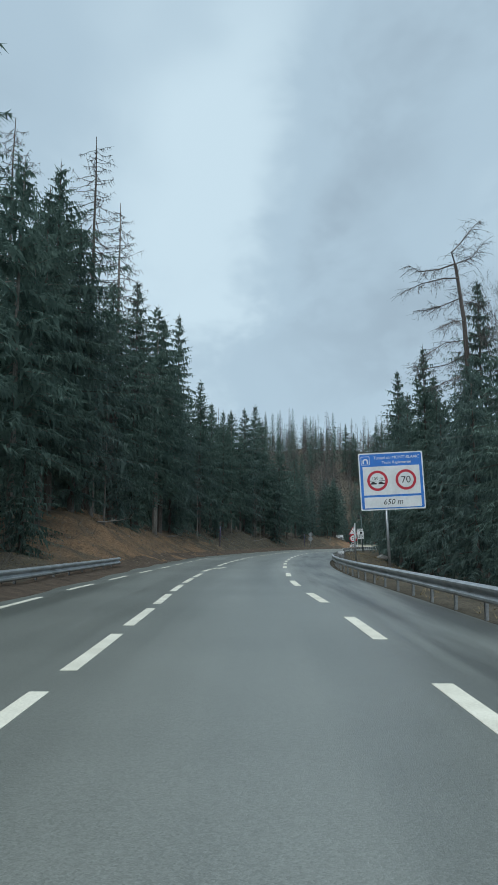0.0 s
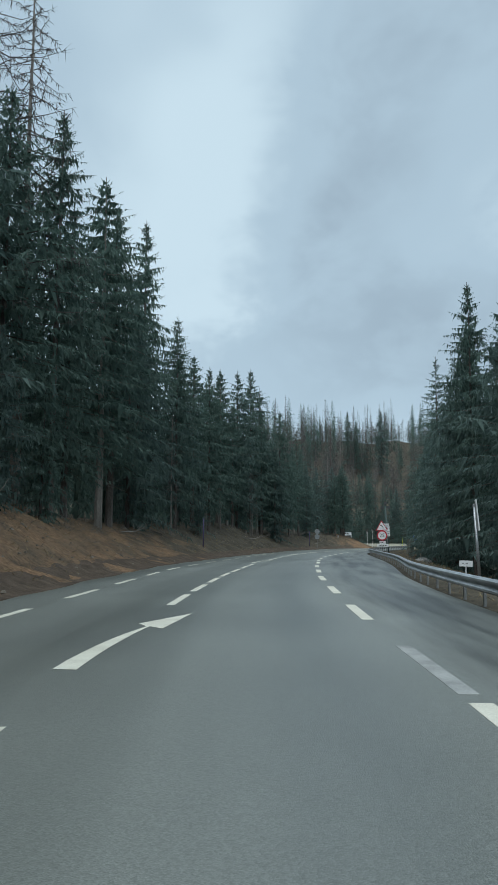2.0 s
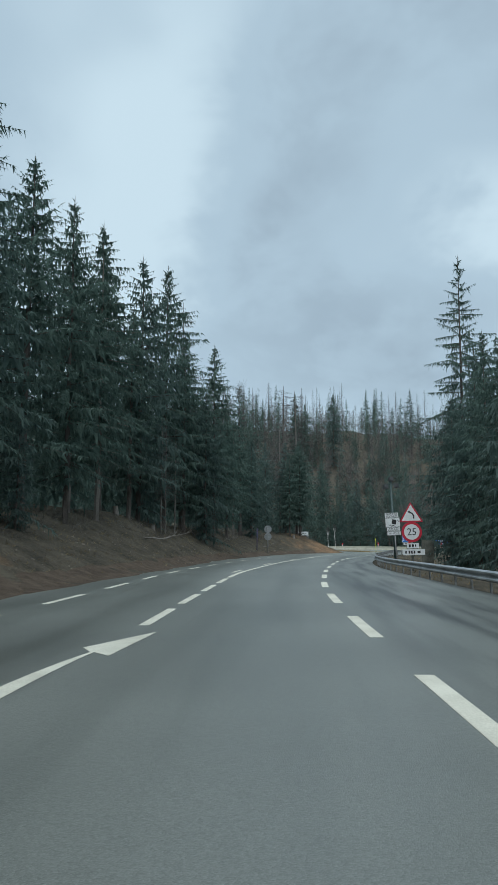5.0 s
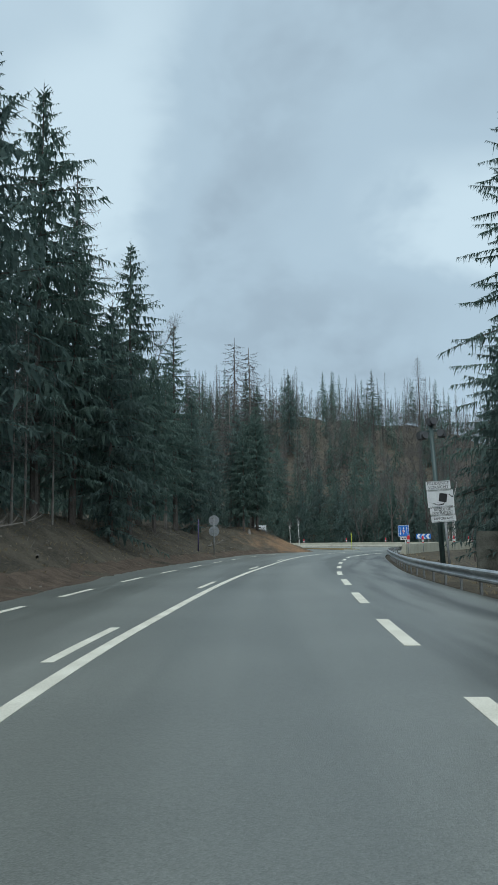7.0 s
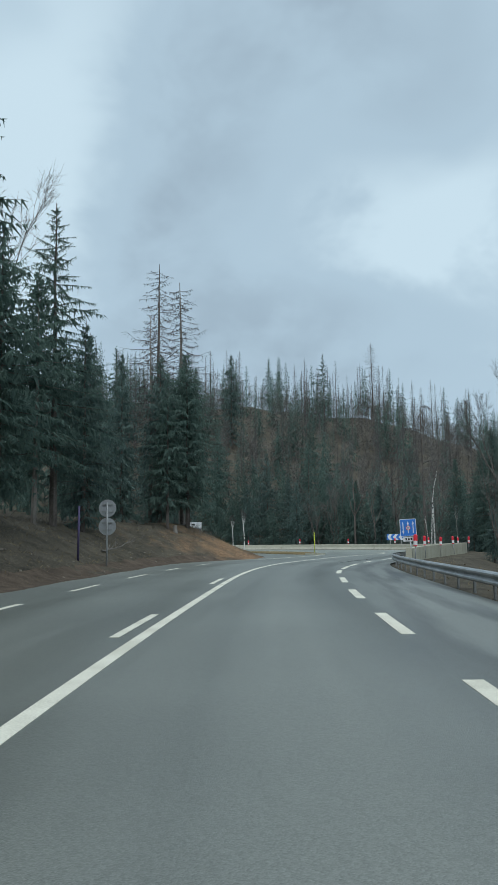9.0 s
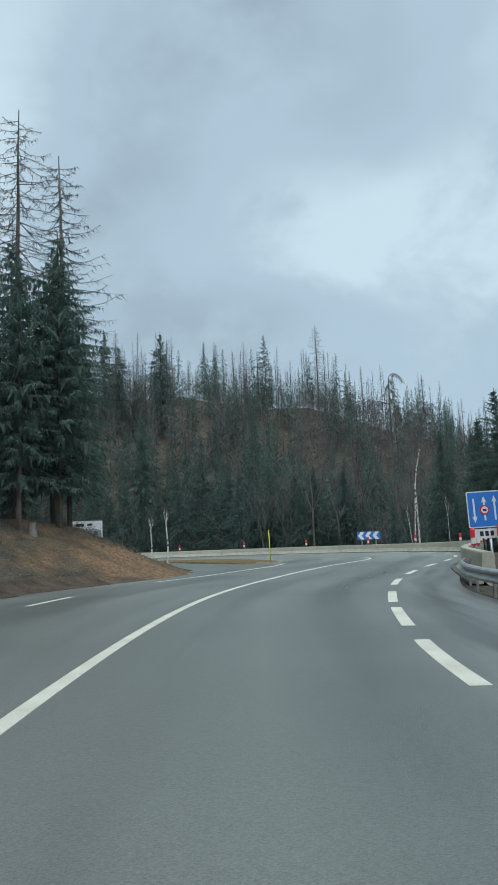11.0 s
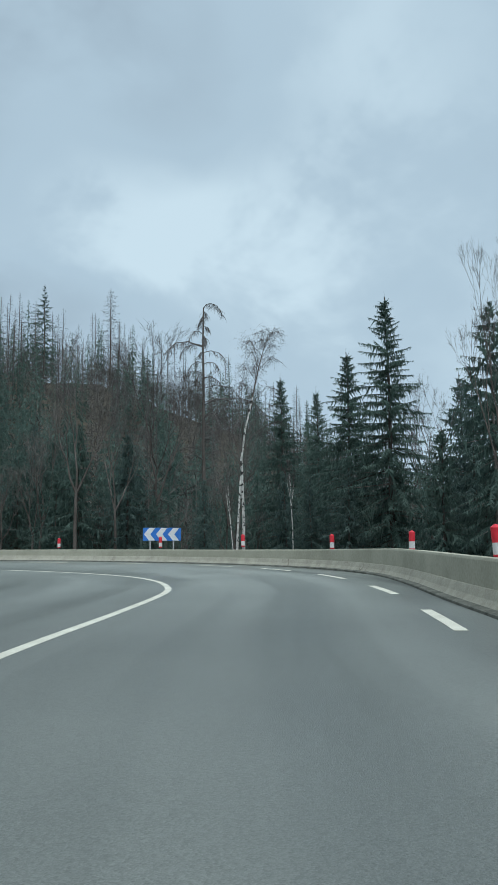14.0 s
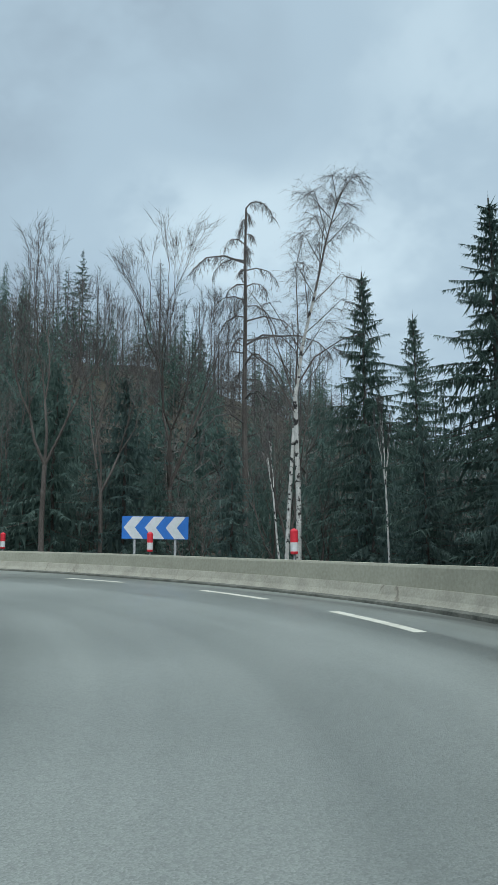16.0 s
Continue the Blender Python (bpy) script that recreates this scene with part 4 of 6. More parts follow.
def caution_sign():
    e = new("caution_sign")
    pole(e, 0.12, 2.6, 0.055, 0.06, ZINC_DULL, -1.5)
    w = 1.16
    part("panel", plate("panel", rect(w * 0.93, 0.42, -0.05, 3.42, 0.03), 0.02, SIGN_WHITE), e)
    part("panel", plate("panel", rect(w, 0.80, 0.0, 2.78, 0.03), 0.02, SIGN_WHITE), e)
    part("panel", plate("panel", rect(w * 0.93, 0.34, 0.03, 2.18, 0.03), 0.02, SIGN_WHITE), e)
    part("panel", plate("panel", rect(w * 0.93, 0.32, 0.05, 1.82, 0.03), 0.02, SIGN_WHITE), e)
    for z, h in ((3.42, 0.42), (2.78, 0.80), (2.18, 0.34), (1.82, 0.32)):
        bars(e, [(w * 0.9, 0.012, 0, z + h / 2 - 0.03), (w * 0.9, 0.012, 0, z - h / 2 + 0.03)], SIGN_BLACK)
    lettering("PRUDENCE", 0.20, SIGN_BLACK, -0.05, 3.51, -0.004, 0, 0.95, e)
    lettering("VORSICHT", 0.20, SIGN_BLACK, -0.05, 3.33, -0.004, 0, 0.95, e)
    lettering("RISQUE DE", 0.16, SIGN_BLACK, 0.03, 2.255, -0.004, 0, 0.95, e)
    lettering("RENVERSEMENT", 0.16, SIGN_BLACK, 0.03, 2.11, -0.004, 0, 0.78, e)
    lettering("KIPPGEFAHR", 0.17, SIGN_BLACK, 0.05, 1.82, -0.004, 0, 0.9, e)
    part("tipping_load", plate("tipping_load", [(-0.10, 2.66), (0.24, 2.58), (0.32, 2.98), (-0.02, 3.06)], 0.004, SIGN_BLACK, -0.004), e)
    part("arrow", plate("arrow", [(0.36, 2.96), (0.48, 2.86), (0.46, 2.83), (0.55, 2.82), (0.53, 2.91), (0.51, 2.88), (0.39, 2.99)], 0.004, SIGN_BLACK, -0.004), e)
    part("track_curve", plate("track_curve", [(-0.40, 2.55), (-0.1, 2.50), (0.1, 2.54), (0.2, 2.62), (0.1, 2.48), (-0.1, 2.45)], 0.004, SIGN_BLACK, -0.004), e)
    part("track_curve", plate("track_curve", [(-0.52, 2.64), (-0.3, 2.58), (-0.1, 2.60), (-0.3, 2.555)], 0.004, SIGN_BLACK, -0.004), e)
    e.matrix_basis = pose(17.45, 117.3, 0.55, 0, -3.0, -14) @ Matrix.Diagonal((0.86, 0.8, 0.8, 1))
    return tagged(e, "white caution sign of four panels on a grey pole", "road sign")


caution_sign()


def lamp_mast():
    e = new("signal_mast")
    part("mast", tube("mast", 0.11, 0.085, 6.4, MAST_GREEN, 14), e, Matrix.Translation((0, 0, -0.4)))
    part("crossarm", box("crossarm", 0.95, 0.08, 0.08, MAST_GREEN, 0.01), e, Matrix.Translation((0, 0, 5.75)))
    for x, z, turn in ((-0.42, 5.45, 20), (0.42, 5.50, -25), (0.02, 6.0, 10)):
        hsg = part("lamp_head", box("lamp_head", 0.28, 0.36, 0.34, DARK_METAL, 0.04), e, pose(x, 0, z, 0, 0, turn))
        part("hood", lathe("hood", [(0.12, 0), (0.14, 0.16)], DARK_METAL, 14), hsg, pose(0, -0.17, 0.17, 90, 0, 0))
    e.matrix_basis = pose(17.9, 118.6, -0.2, 0, -2.6, -10)
    return tagged(e, "dark green steel mast carrying three lamp housings", "mast")


lamp_mast()


def lane_sign():
    e = new("lane_sign")
    pole(e, 0.1, 1.5, 0.04, 0.05)
    part("panel", plate("panel", rect(0.92, 0.98, 0, 1.98, 0.05), 0.02, SIGN_WHITE), e)
    part("blue_field", plate("blue_field", rect(0.86, 0.92, 0, 1.98, 0.04), 0.006, SIGN_BLUE, -0.004), e)
    for x, up in ((-0.28, -1), (0.0, 1), (0.28, 1)):
        s = [(x - 0.025, 1.98 - up * 0.30), (x + 0.025, 1.98 - up * 0.30), (x + 0.025, 1.98 + up * 0.20), (x + 0.07, 1.98 + up * 0.18), (x, 1.98 + up * 0.36), (x - 0.07, 1.98 + up * 0.18), (x - 0.025, 1.98 + up * 0.20)]
        part("lane_arrow", plate("lane_arrow", s if up > 0 else s[::-1], 0.004, SIGN_WHITE, -0.008), e)
    part("red_disc", plate("red_disc", disc(0.13, 0.0, 1.96, 24), 0.004, SIGN_RED, -0.011), e)
    part("red_disc_face", plate("red_disc_face", disc(0.095, 0.0, 1.96, 24), 0.004, SIGN_WHITE, -0.014), e)
    part("lorry_symbol", plate("lorry_symbol", rect(0.10, 0.06, 0.0, 1.96), 0.004, SIGN_BLACK, -0.017), e)
    part("plaque", plate("plaque", rect(0.74, 0.25, 0.05, 1.33, 0.03), 0.015, SIGN_WHITE), e)
    bars(e, [(0.09, 0.13, -0.14, 1.33), (0.09, 0.13, 0.0, 1.33), (0.09, 0.13, 0.14, 1.33)], SIGN_BLACK)
    e.matrix_basis = pose(29.15, 152.35, -0.05, 0, -1.5, -18)
    return tagged(e, "blue lane guidance sign with white arrows and a small plaque", "road sign")


lane_sign()


def chevron_sign():
    e = new("chevron_sign")
    w, h, z0 = 2.22, 0.76, 1.24
    for x in (-0.68, 0.68):
        pole(e, x, z0 + 0.6, 0.045, 0.06, ZINC_DULL, -2.5)
    part("panel", plate("panel", rect(w, h, 0, z0 + h / 2), 0.03, SIGN_BLUE), e)
    for k in range(3):
        x = -w / 2 + 0.06 + k * 0.70
        hh = h / 2 - 0.012
        c = [(x, 0), (x + 0.29, -hh), (x + 0.66, -hh), (x + 0.37, 0), (x + 0.66, hh), (x + 0.29, hh)]
        part("chevron", plate("chevron", [(u, z0 + h / 2 + v) for u, v in c], 0.005, SIGN_WHITE, -0.005), e)
    e.matrix_basis = pose(50.95, 201.5, -0.02, 0, 0.5, -24)
    return tagged(e, "blue bend sign with three white chevrons behind the wall", "chevron sign")


chevron_sign()


def round_signs():
    e = new("round_sign_pair")
    pole(e, 0, 3.2, 0.04, -0.06, ZINC_DULL, -0.2)
    for z in (2.95, 2.12):
        part("disc", plate("disc", disc(0.40, 0, z), 0.02, SIGN_GREY), e)
        for dz in (-0.16, 0.16):
            part("bracket", plate("bracket", rect(0.50, 0.05, 0, z + dz), 0.03, ZINC_DULL, -0.034), e)
    g = height_at(12.1, 148.0)
    e.matrix_basis = pose(12.1, 148.0, g, 0, 0, -14) @ Matrix.Translation((0, 0, -(g + 0.1)))
    return tagged(e, "two grey round sign backs on one post in the bank", "road sign")


round_signs()


def billboard():
    e = new("information_board")
    for x in (-0.8, 0.8):
        pole(e, x, 2.9, 0.05, 0.05, ZINC_DULL, -1.0)
    part("board", plate("board", rect(1.95, 1.25, 0, 2.62, 0.03), 0.04, SIGN_WHITE), e)
    bars(e, [(0.55, 0.20, -0.48, 2.98), (0.32, 0.14, 0.15, 3.0)], SIGN_BLACK)
    part("picture", plate("picture", [(-0.85, 2.12), (0.88, 2.06), (0.88, 2.62), (0.4, 2.75), (-0.1, 2.5), (-0.6, 2.62)], 0.004, SIGN_GREY, -0.004), e)
    bars(e, [(0.22, 0.26, 0.55, 2.45), (0.3, 0.12, -0.3, 2.32), (0.14, 0.3, 0.1, 2.3)], DARK_METAL, -0.009)
    e.matrix_basis = pose(22.2, 185.5, -0.05, 0, 0, -6)
    return tagged(e, "white information board with a faded picture beyond the mound", "board")


billboard()


def snow_pole(x, y, z, h, lean=0.0):
    e = new("snow_pole")
    part("stick", tube("stick", 0.032, 0.028, h, YELLOW, 10), e)
    part("tip", lathe("tip", [(0.029, h), (0.029, h + 0.03), (0.012, h + 0.05)], YELLOW, 10), e)
    e.matrix_basis = pose(x, y, z, 0, lean, 0)
    return tagged(e, "thin fluorescent yellow snow pole", "snow pole", "snow poles")


snow_pole(32.6, 179.2, 0.05, 1.98, -1.0)
snow_pole(23.0, 186.0, 0.4, 2.6)


def stake(x, y):
    e = new("marker_stake", tube("marker_stake", 0.05, 0.045, 2.5, VIOLET, 8))
    e.matrix_basis = pose(x, y, height_at(x, y) - 0.1, 0, 0.5, 0)
    return tagged(e, "violet painted wooden marker stake in the bank", "stake", "marker stakes")


stake(-3.35, 88.0)
stake(10.8, 147.2)


def reflector_post():
    e = new("marker_post")
    part("pole", tube("pole", 0.045, 0.045, 2.5, ZINC, 10), e)
    part("cap", lathe("cap", [(0.05, 2.5), (0.05, 2.56), (0.02, 2.58)], SIGN_GREY, 10), e)
    part("sign_plate", box("sign_plate", 0.035, 0.55, 0.93, SIGN_WHITE, 0.008), e, pose(0.085, 0, 1.78, 0, -2.0, -14))
    e.matrix_basis = pose(6.8, 48.0, -0.2, 0, -2.2, 0)
    return tagged(e, "leaning galvanised post with a sign plate seen edge-on", "road sign")


reflector_post()


def verge_plate():
    e = new("verge_plate")
    pole(e, 0, 0.62, 0.018, 0.012, ZINC_DULL, -0.3)
    part("plate", plate("plate", rect(0.33, 0.15, 0, 0.68, 0.01), 0.012, SIGN_WHITE), e)
    bars(e, [(0.045, 0.022, -0.07, 0.68), (0.06, 0.03, 0.02, 0.685)], SIGN_GREY)
    e.matrix_basis = pose(5.45, 44.9, 0.03, 0, 2, -8)
    return tagged(e, "small white marker plate on a short stake behind the guardrail", "marker plate")


verge_plate()


def boulder(x, y, w, d, h, seed):
    """A pale weathered rock, lumpy and half sunk."""
    rng = random.Random(seed)
    bm = bmesh.new()
    bmesh.ops.create_icosphere(bm, subdivisions=3, radius=1.0)
    off = Vector((rng.uniform(0, 9), rng.uniform(0, 9), rng.uniform(0, 9)))
    for v in bm.verts:
        k = 1 + 0.28 * noise.noise(v.co * 1.3 + off) + 0.10 * noise.noise(v.co * 3.7 + off)
        v.co = Vector((v.co.x * w * k, v.co.y * d * k, v.co.z * h * k))
    e = new("boulder", bm_mesh("boulder", bm, PALE_ROCK, True))
    e.matrix_basis = pose(x, y, height_at(x, y) + 0.25 * h, 0, 0, 20)
    return tagged(e, "pale weathered boulder lying below the guardrail", "rock")


PALE_ROCK = material("pale_weathered_rock", (0.16, 0.155, 0.145), (0.42, 0.41, 0.39), 0.9, 2.0, 14.0, 0.8, 12.0, 0.2, mix=0.5, bump_size=0.05)
boulder(17.8, 100.6, 0.95, 0.7, 0.5, 3)
boulder(19.2, 101.8, 0.5, 0.5, 0.4, 5)

slab = tagged(new("concrete_slab", box("concrete_slab", 0.9, 0.35, 2.3, OLD_CONCRETE, 0.03)), "mossy dark upright concrete block on the verge", "concrete block")
slab.matrix_basis = pose(21.2, 121.5, -0.75, 0, 1.5, -15)

# ---- trees ----
class Soup:
    """Vertices and faces gathered into one mesh."""

    def __init__(self):
        self.v, self.f = [], []

    def kite(self, p, d, ln, wd, up):
        """A spray of twigs: a slim four-cornered blade from p along d."""
        side = d.cross(up)
        if side.length < 1e-4:
            side = Vector((1, 0, 0))
        side.normalize()
        o = len(self.v)
        mid = p + d * ln * 0.45
        self.v += [p, mid + side * wd / 2, p + d * ln, mid - side * wd / 2]
        self.f.append((o, o + 1, o + 2, o + 3))

    def blade(self, p, d, ln, wd, up):
        """One slim, pointed blade from p along d."""
        side = d.cross(up)
        if side.length < 1e-4:
            side = Vector((1, 0, 0))
        side = side.normalized() * wd * 0.5
        o = len(self.v)
        self.v += [p - side, p + side, p + d * ln]
        self.f.append((o, o + 1, o + 2))

    def limb(self, pts, r0, r1, sides=3):
        """A tapered, bent limb through the points."""
        o, n = len(self.v), len(pts)
        for k, p in enumerate(pts):
            d = (pts[min(k + 1, n - 1)] - pts[max(k - 1, 0)]).normalized()
            a = d.orthogonal().normalized()
            b = d.cross(a)
            r = r0 + (r1 - r0) * k / (n - 1)
            self.v += [p + (a * math.cos(t * math.tau / sides) + b * math.sin(t * math.tau / sides)) * r for t in range(sides)]
        for k in range(n - 1):
            for t in range(sides):
                u = (t + 1) % sides
                self.f.append((o + k * sides + t, o + k * sides + u, o + (k + 1) * sides + u, o + (k + 1) * sides + t))
        self.f.append(tuple(o + (n - 1) * sides + t for t in range(sides)))

    def mesh(self, name, mat, smooth=False, wood=None, bark=None):
        """One mesh; wood: the branches that carry the sprays, in their own bark."""
        k = len(self.v)
        more = [tuple(i + k for i in f) for f in wood.f] if wood else []
        me = mesh_of(name, self.v + (wood.v if wood else []), self.f + more, mat)
        if wood:
            me.materials.append(bark)
            me.polygons.foreach_set("material_index", [0] * len(self.f) + [1] * len(more))
        if smooth:
            me.polygons.foreach_set("use_smooth", [True] * len(me.polygons))
        return me


def trunk_points(rng, h, bend, n=9):
    pts, off = [], Vector((0, 0, 0))
    for k in range(n):
        pts.append(Vector((off.x, off.y, h * k / (n - 1) - (0.6 if k == 0 else 0))))
        off += Vector((rng.uniform(-bend, bend), rng.uniform(-bend, bend), 0))
    return pts


def trunk_at(pts, h, z):
    k = min(max(z / h, 0), 0.9999) * (len(pts) - 1)
    i = int(k)
    return pts[i].lerp(pts[i + 1], k - i)


def conifer(seed, h, reach, low, count, stations, fill=1.0, droop=0.45, gaps=0.0, dead=14, needles=None, cap=0.62, bark=None, taper=2.8, core=1.0):
    """A spruce: whorled drooping branches with upturned tips and hanging needle sprays; low: where the crown begins, gaps: share of branches missing."""
    rng = random.Random(seed)
    e = new("spruce")
    pts = trunk_points(rng, h, 0.05)
    wood, green, limbs = Soup(), Soup(), Soup()
    wood.limb(pts, 0.0085 * h + 0.02, 0.02, 6)
    lean = rng.uniform(0, math.tau)
    whorls = max(1, count // 5)
    for i in range(count):
        ring = i // 5
        u = min(0.999, (ring + 0.5 + rng.gauss(0, 0.42)) / whorls)
        z = h * (low + (0.985 - low) * max(0.0, u) ** 0.92)
        q = 1 - (z / h - low) / (1 - low)
        if rng.random() < gaps * (0.5 + 0.5 * q):
            continue
        a = i * math.tau / 5 + ring * 0.77 + rng.uniform(-0.35, 0.35)
        ln = (0.15 + reach * math.tanh(taper * q) / math.tanh(taper)) * rng.uniform(0.5, 1.18) * (1 + 0.15 * math.cos(a - lean))
        if q > 0.85:
            ln *= rng.uniform(0.6, 1.0)
        o = Vector((math.cos(a), math.sin(a), 0))
        t = Vector((-o.y, o.x, 0))
        root = trunk_at(pts, h, z)
        up, dr = 0.45 * (1 - q) ** 2 + rng.uniform(-0.2, 0.2), droop * (0.3 + 0.7 * q) * rng.uniform(0.6, 1.3)

        def spine(s):
            return root + o * (ln * s * (1 - 0.1 * s)) + Vector((0, 0, ln * (up * s - dr * s * s * (1.0 - 0.35 * s * s))))

        if i % 2:
            limbs.limb([spine(0), spine(0.92)], 0.012 + 0.010 * ln, 0.006, 3)
        if core:
            for k in range(5):
                s = 0.05 + 0.12 * k + rng.uniform(0, 0.08)
                d = (o * rng.uniform(-0.2, 0.5) + t * rng.uniform(-0.4, 0.4) + Vector((0, 0, rng.uniform(-1.2, -0.6)))).normalized()
                w = (0.34 + 0.17 * ln) * rng.uniform(0.7, 1.25)
                green.blade(spine(s), d, w, w * 0.40 * core, t * rng.uniform(-1, 1) + o * rng.uniform(-1, 1))
        n = max(4, int(stations * min(1.0, 0.30 + 0.70 * ln / reach)))
        for k in range(n):
            s = 0.12 + 0.88 * (k + rng.random() * 0.8) / n
            p = spine(s)
            sl = min(cap, max(0.14, ln * 0.25 * (1.25 - 0.85 * s))) * rng.uniform(0.6, 1.3)
            wd = (0.026 + 0.15 * sl) * fill
            for side in (-1, 1):
                d = (o * rng.uniform(0.15, 0.8) + t * side * rng.uniform(0.3, 0.9) + Vector((0, 0, rng.uniform(-1.1, -0.15)))).normalized()
                green.blade(p, d, sl, wd, Vector((rng.uniform(-0.9, 0.9), rng.uniform(-0.9, 0.9), 1)))
            d = (o * rng.uniform(-0.1, 0.35) + t * rng.uniform(-0.35, 0.35) + Vector((0, 0, -1))).normalized()
            green.blade(p, d, sl * rng.uniform(0.6, 1.15), wd * 1.1, o + t * rng.uniform(-1.5, 1.5))
        tip = spine(1.0) - spine(0.82)
        green.blade(spine(0.85), tip.normalized(), min(0.5, max(0.2, ln * 0.22)), 0.05 * fill, Vector((0, 0, 1)))
    top = pts[-1]
    for k in range(5):
        a = k * 1.257
        green.blade(top - Vector((0, 0, 0.35 + 0.15 * k)), Vector((math.cos(a) * 0.8, math.sin(a) * 0.8, 1)).normalized(), 0.45, 0.07, Vector((math.sin(a), -math.cos(a), 0)))
    green.blade(top - Vector((0, 0, 0.5)), Vector((0, 0, 1)), 0.8, 0.05, Vector((0, 1, 0)))
    for k in range(dead):
        z = h * rng.uniform(0.06, low + 0.16)
        a = rng.uniform(0, math.tau)
        o = Vector((math.cos(a), math.sin(a), rng.uniform(-0.45, 0.05)))
        root = trunk_at(pts, h, z)
        ln = rng.uniform(0.5, 0.6 * reach)
        limbs.limb([root, root + o * ln * 0.5, root + o * ln + Vector((0, 0, -0.12 * ln))], 0.018, 0.005, 3)
    part("trunk", wood.mesh("trunk", bark or BARK), e)
    part("crown", green.mesh("crown", needles or NEEDLES, wood=limbs, bark=bark or BARK), e)
    return e


def twiggy(soup, rng, pts, count, ln, droop=0.3, wd=0.022, fork=4):
    """Fine side twigs, each with a few finer ones, along a bent limb."""
    n = len(pts) - 1
    for i in range(count):
        k = rng.uniform(0.15, 1.0) * n * 0.9999
        j = int(k)
        p = pts[j].lerp(pts[j + 1], k - j)
        along_ = (pts[j + 1] - pts[j]).normalized()
        d = (along_ * rng.uniform(0.2, 0.9) + Vector((rng.uniform(-1, 1), rng.uniform(-1, 1), rng.uniform(-0.5, 0.7) - droop))).normalized()
        w = ln * rng.uniform(0.4, 1.1)
        m = p + d * w * 0.5
        q = m + (d + Vector((0, 0, -droop * 0.8))).normalized() * w * 0.5
        soup.limb([p, m, q], wd * 0.45, wd * 0.2, 3)
        for f in range(fork):
            s = rng.uniform(0.2, 1.0)
            b = p.lerp(m, s * 2) if s < 0.5 else m.lerp(q, s * 2 - 1)
            dd = (d * rng.uniform(0.2, 0.8) + Vector((rng.uniform(-0.8, 0.8), rng.uniform(-0.8, 0.8), rng.uniform(-0.6, 0.5) - droop * 1.4))).normalized()
            soup.blade(b, dd, w * rng.uniform(0.3, 0.65), wd * 0.6, Vector((rng.uniform(-1, 1), rng.uniform(-1, 1), 0.4)))


def old_larch(seed=14):
    """An old larch, 22 m high: broken leader, a few long crooked limbs, many fine twigs."""
    rng = random.Random(seed)
    e = new("bare_larch")
    wood, fine = Soup(), Soup()
    V = Vector
    trunk = [V((0.25, 0, -0.6)), V((0.2, 0, 6)), V((0.1, 0.1, 12)), V((-0.15, 0, 16.5)), V((-0.55, 0, 19.9))]
    wood.limb(trunk, 0.24, 0.09, 8)
    limbs = [
        ([(-0.55, 0, 19.9), (-1.4, 0.4, 19.7), (-2.6, 0.3, 19.5), (-3.2, 0.5, 19.95)], 0.085),
        ([(-0.55, 0, 19.8), (-0.8, -0.2, 20.5), (-0.1, 0.2, 21.3), (0.6, 0.1, 22.2), (1.1, 0.2, 22.7)], 0.09),
        ([(-0.5, 0, 19.9), (0.3, -0.3, 20.1), (1.1, -0.3, 21.1)], 0.06),
        ([(-0.35, 0, 19.0), (-1.4, -0.5, 18.8), (-2.7, -0.4, 18.5), (-3.6, -0.2, 18.1)], 0.085),
        ([(-0.25, 0, 17.8), (-1.2, 0.6, 17.5), (-2.5, 0.8, 17.2)], 0.07),
        ([(-0.2, 0, 17.2), (0.4, 0.5, 17.7), (1.3, 0.9, 17.6)], 0.06),
        ([(-0.1, 0, 16.4), (-1.0, -0.8, 16.1), (-1.7, -1.0, 15.7)], 0.06),
        ([(0.0, 0, 15.2), (-1.2, 0.2, 15.1), (-2.4, 0.4, 14.4)], 0.05),
        ([(0.0, 0, 14.4), (-1.0, 0.7, 13.9), (-2.6, 0.9, 13.6), (-3.0, 1.0, 13.9)], 0.05),
        ([(0.1, 0, 13.2), (-0.9, -0.5, 12.8), (-2.2, -0.9, 12.2)], 0.05),
        ([(0.1, 0, 15.5), (0.9, -0.8, 15.2), (1.8, -1.0, 14.7)], 0.05),
        ([(0.1, 0, 12.5), (1.1, 0.8, 12.0), (2.0, 0.9, 11.5)], 0.05),
    ]
    for pts, r in limbs:
        pts = [V(p) for p in pts]
        fine.limb(pts, r * 0.62, 0.014, 5)
        twiggy(fine, rng, pts, 44, 0.95, 0.3, 0.024, 7)
    twiggy(fine, rng, trunk[2:], 70, 1.1, 0.3, 0.024, 6)
    part("trunk", wood.mesh("trunk", BARK), e)
    part("crown", fine.mesh("crown", TWIG), e)
    return e


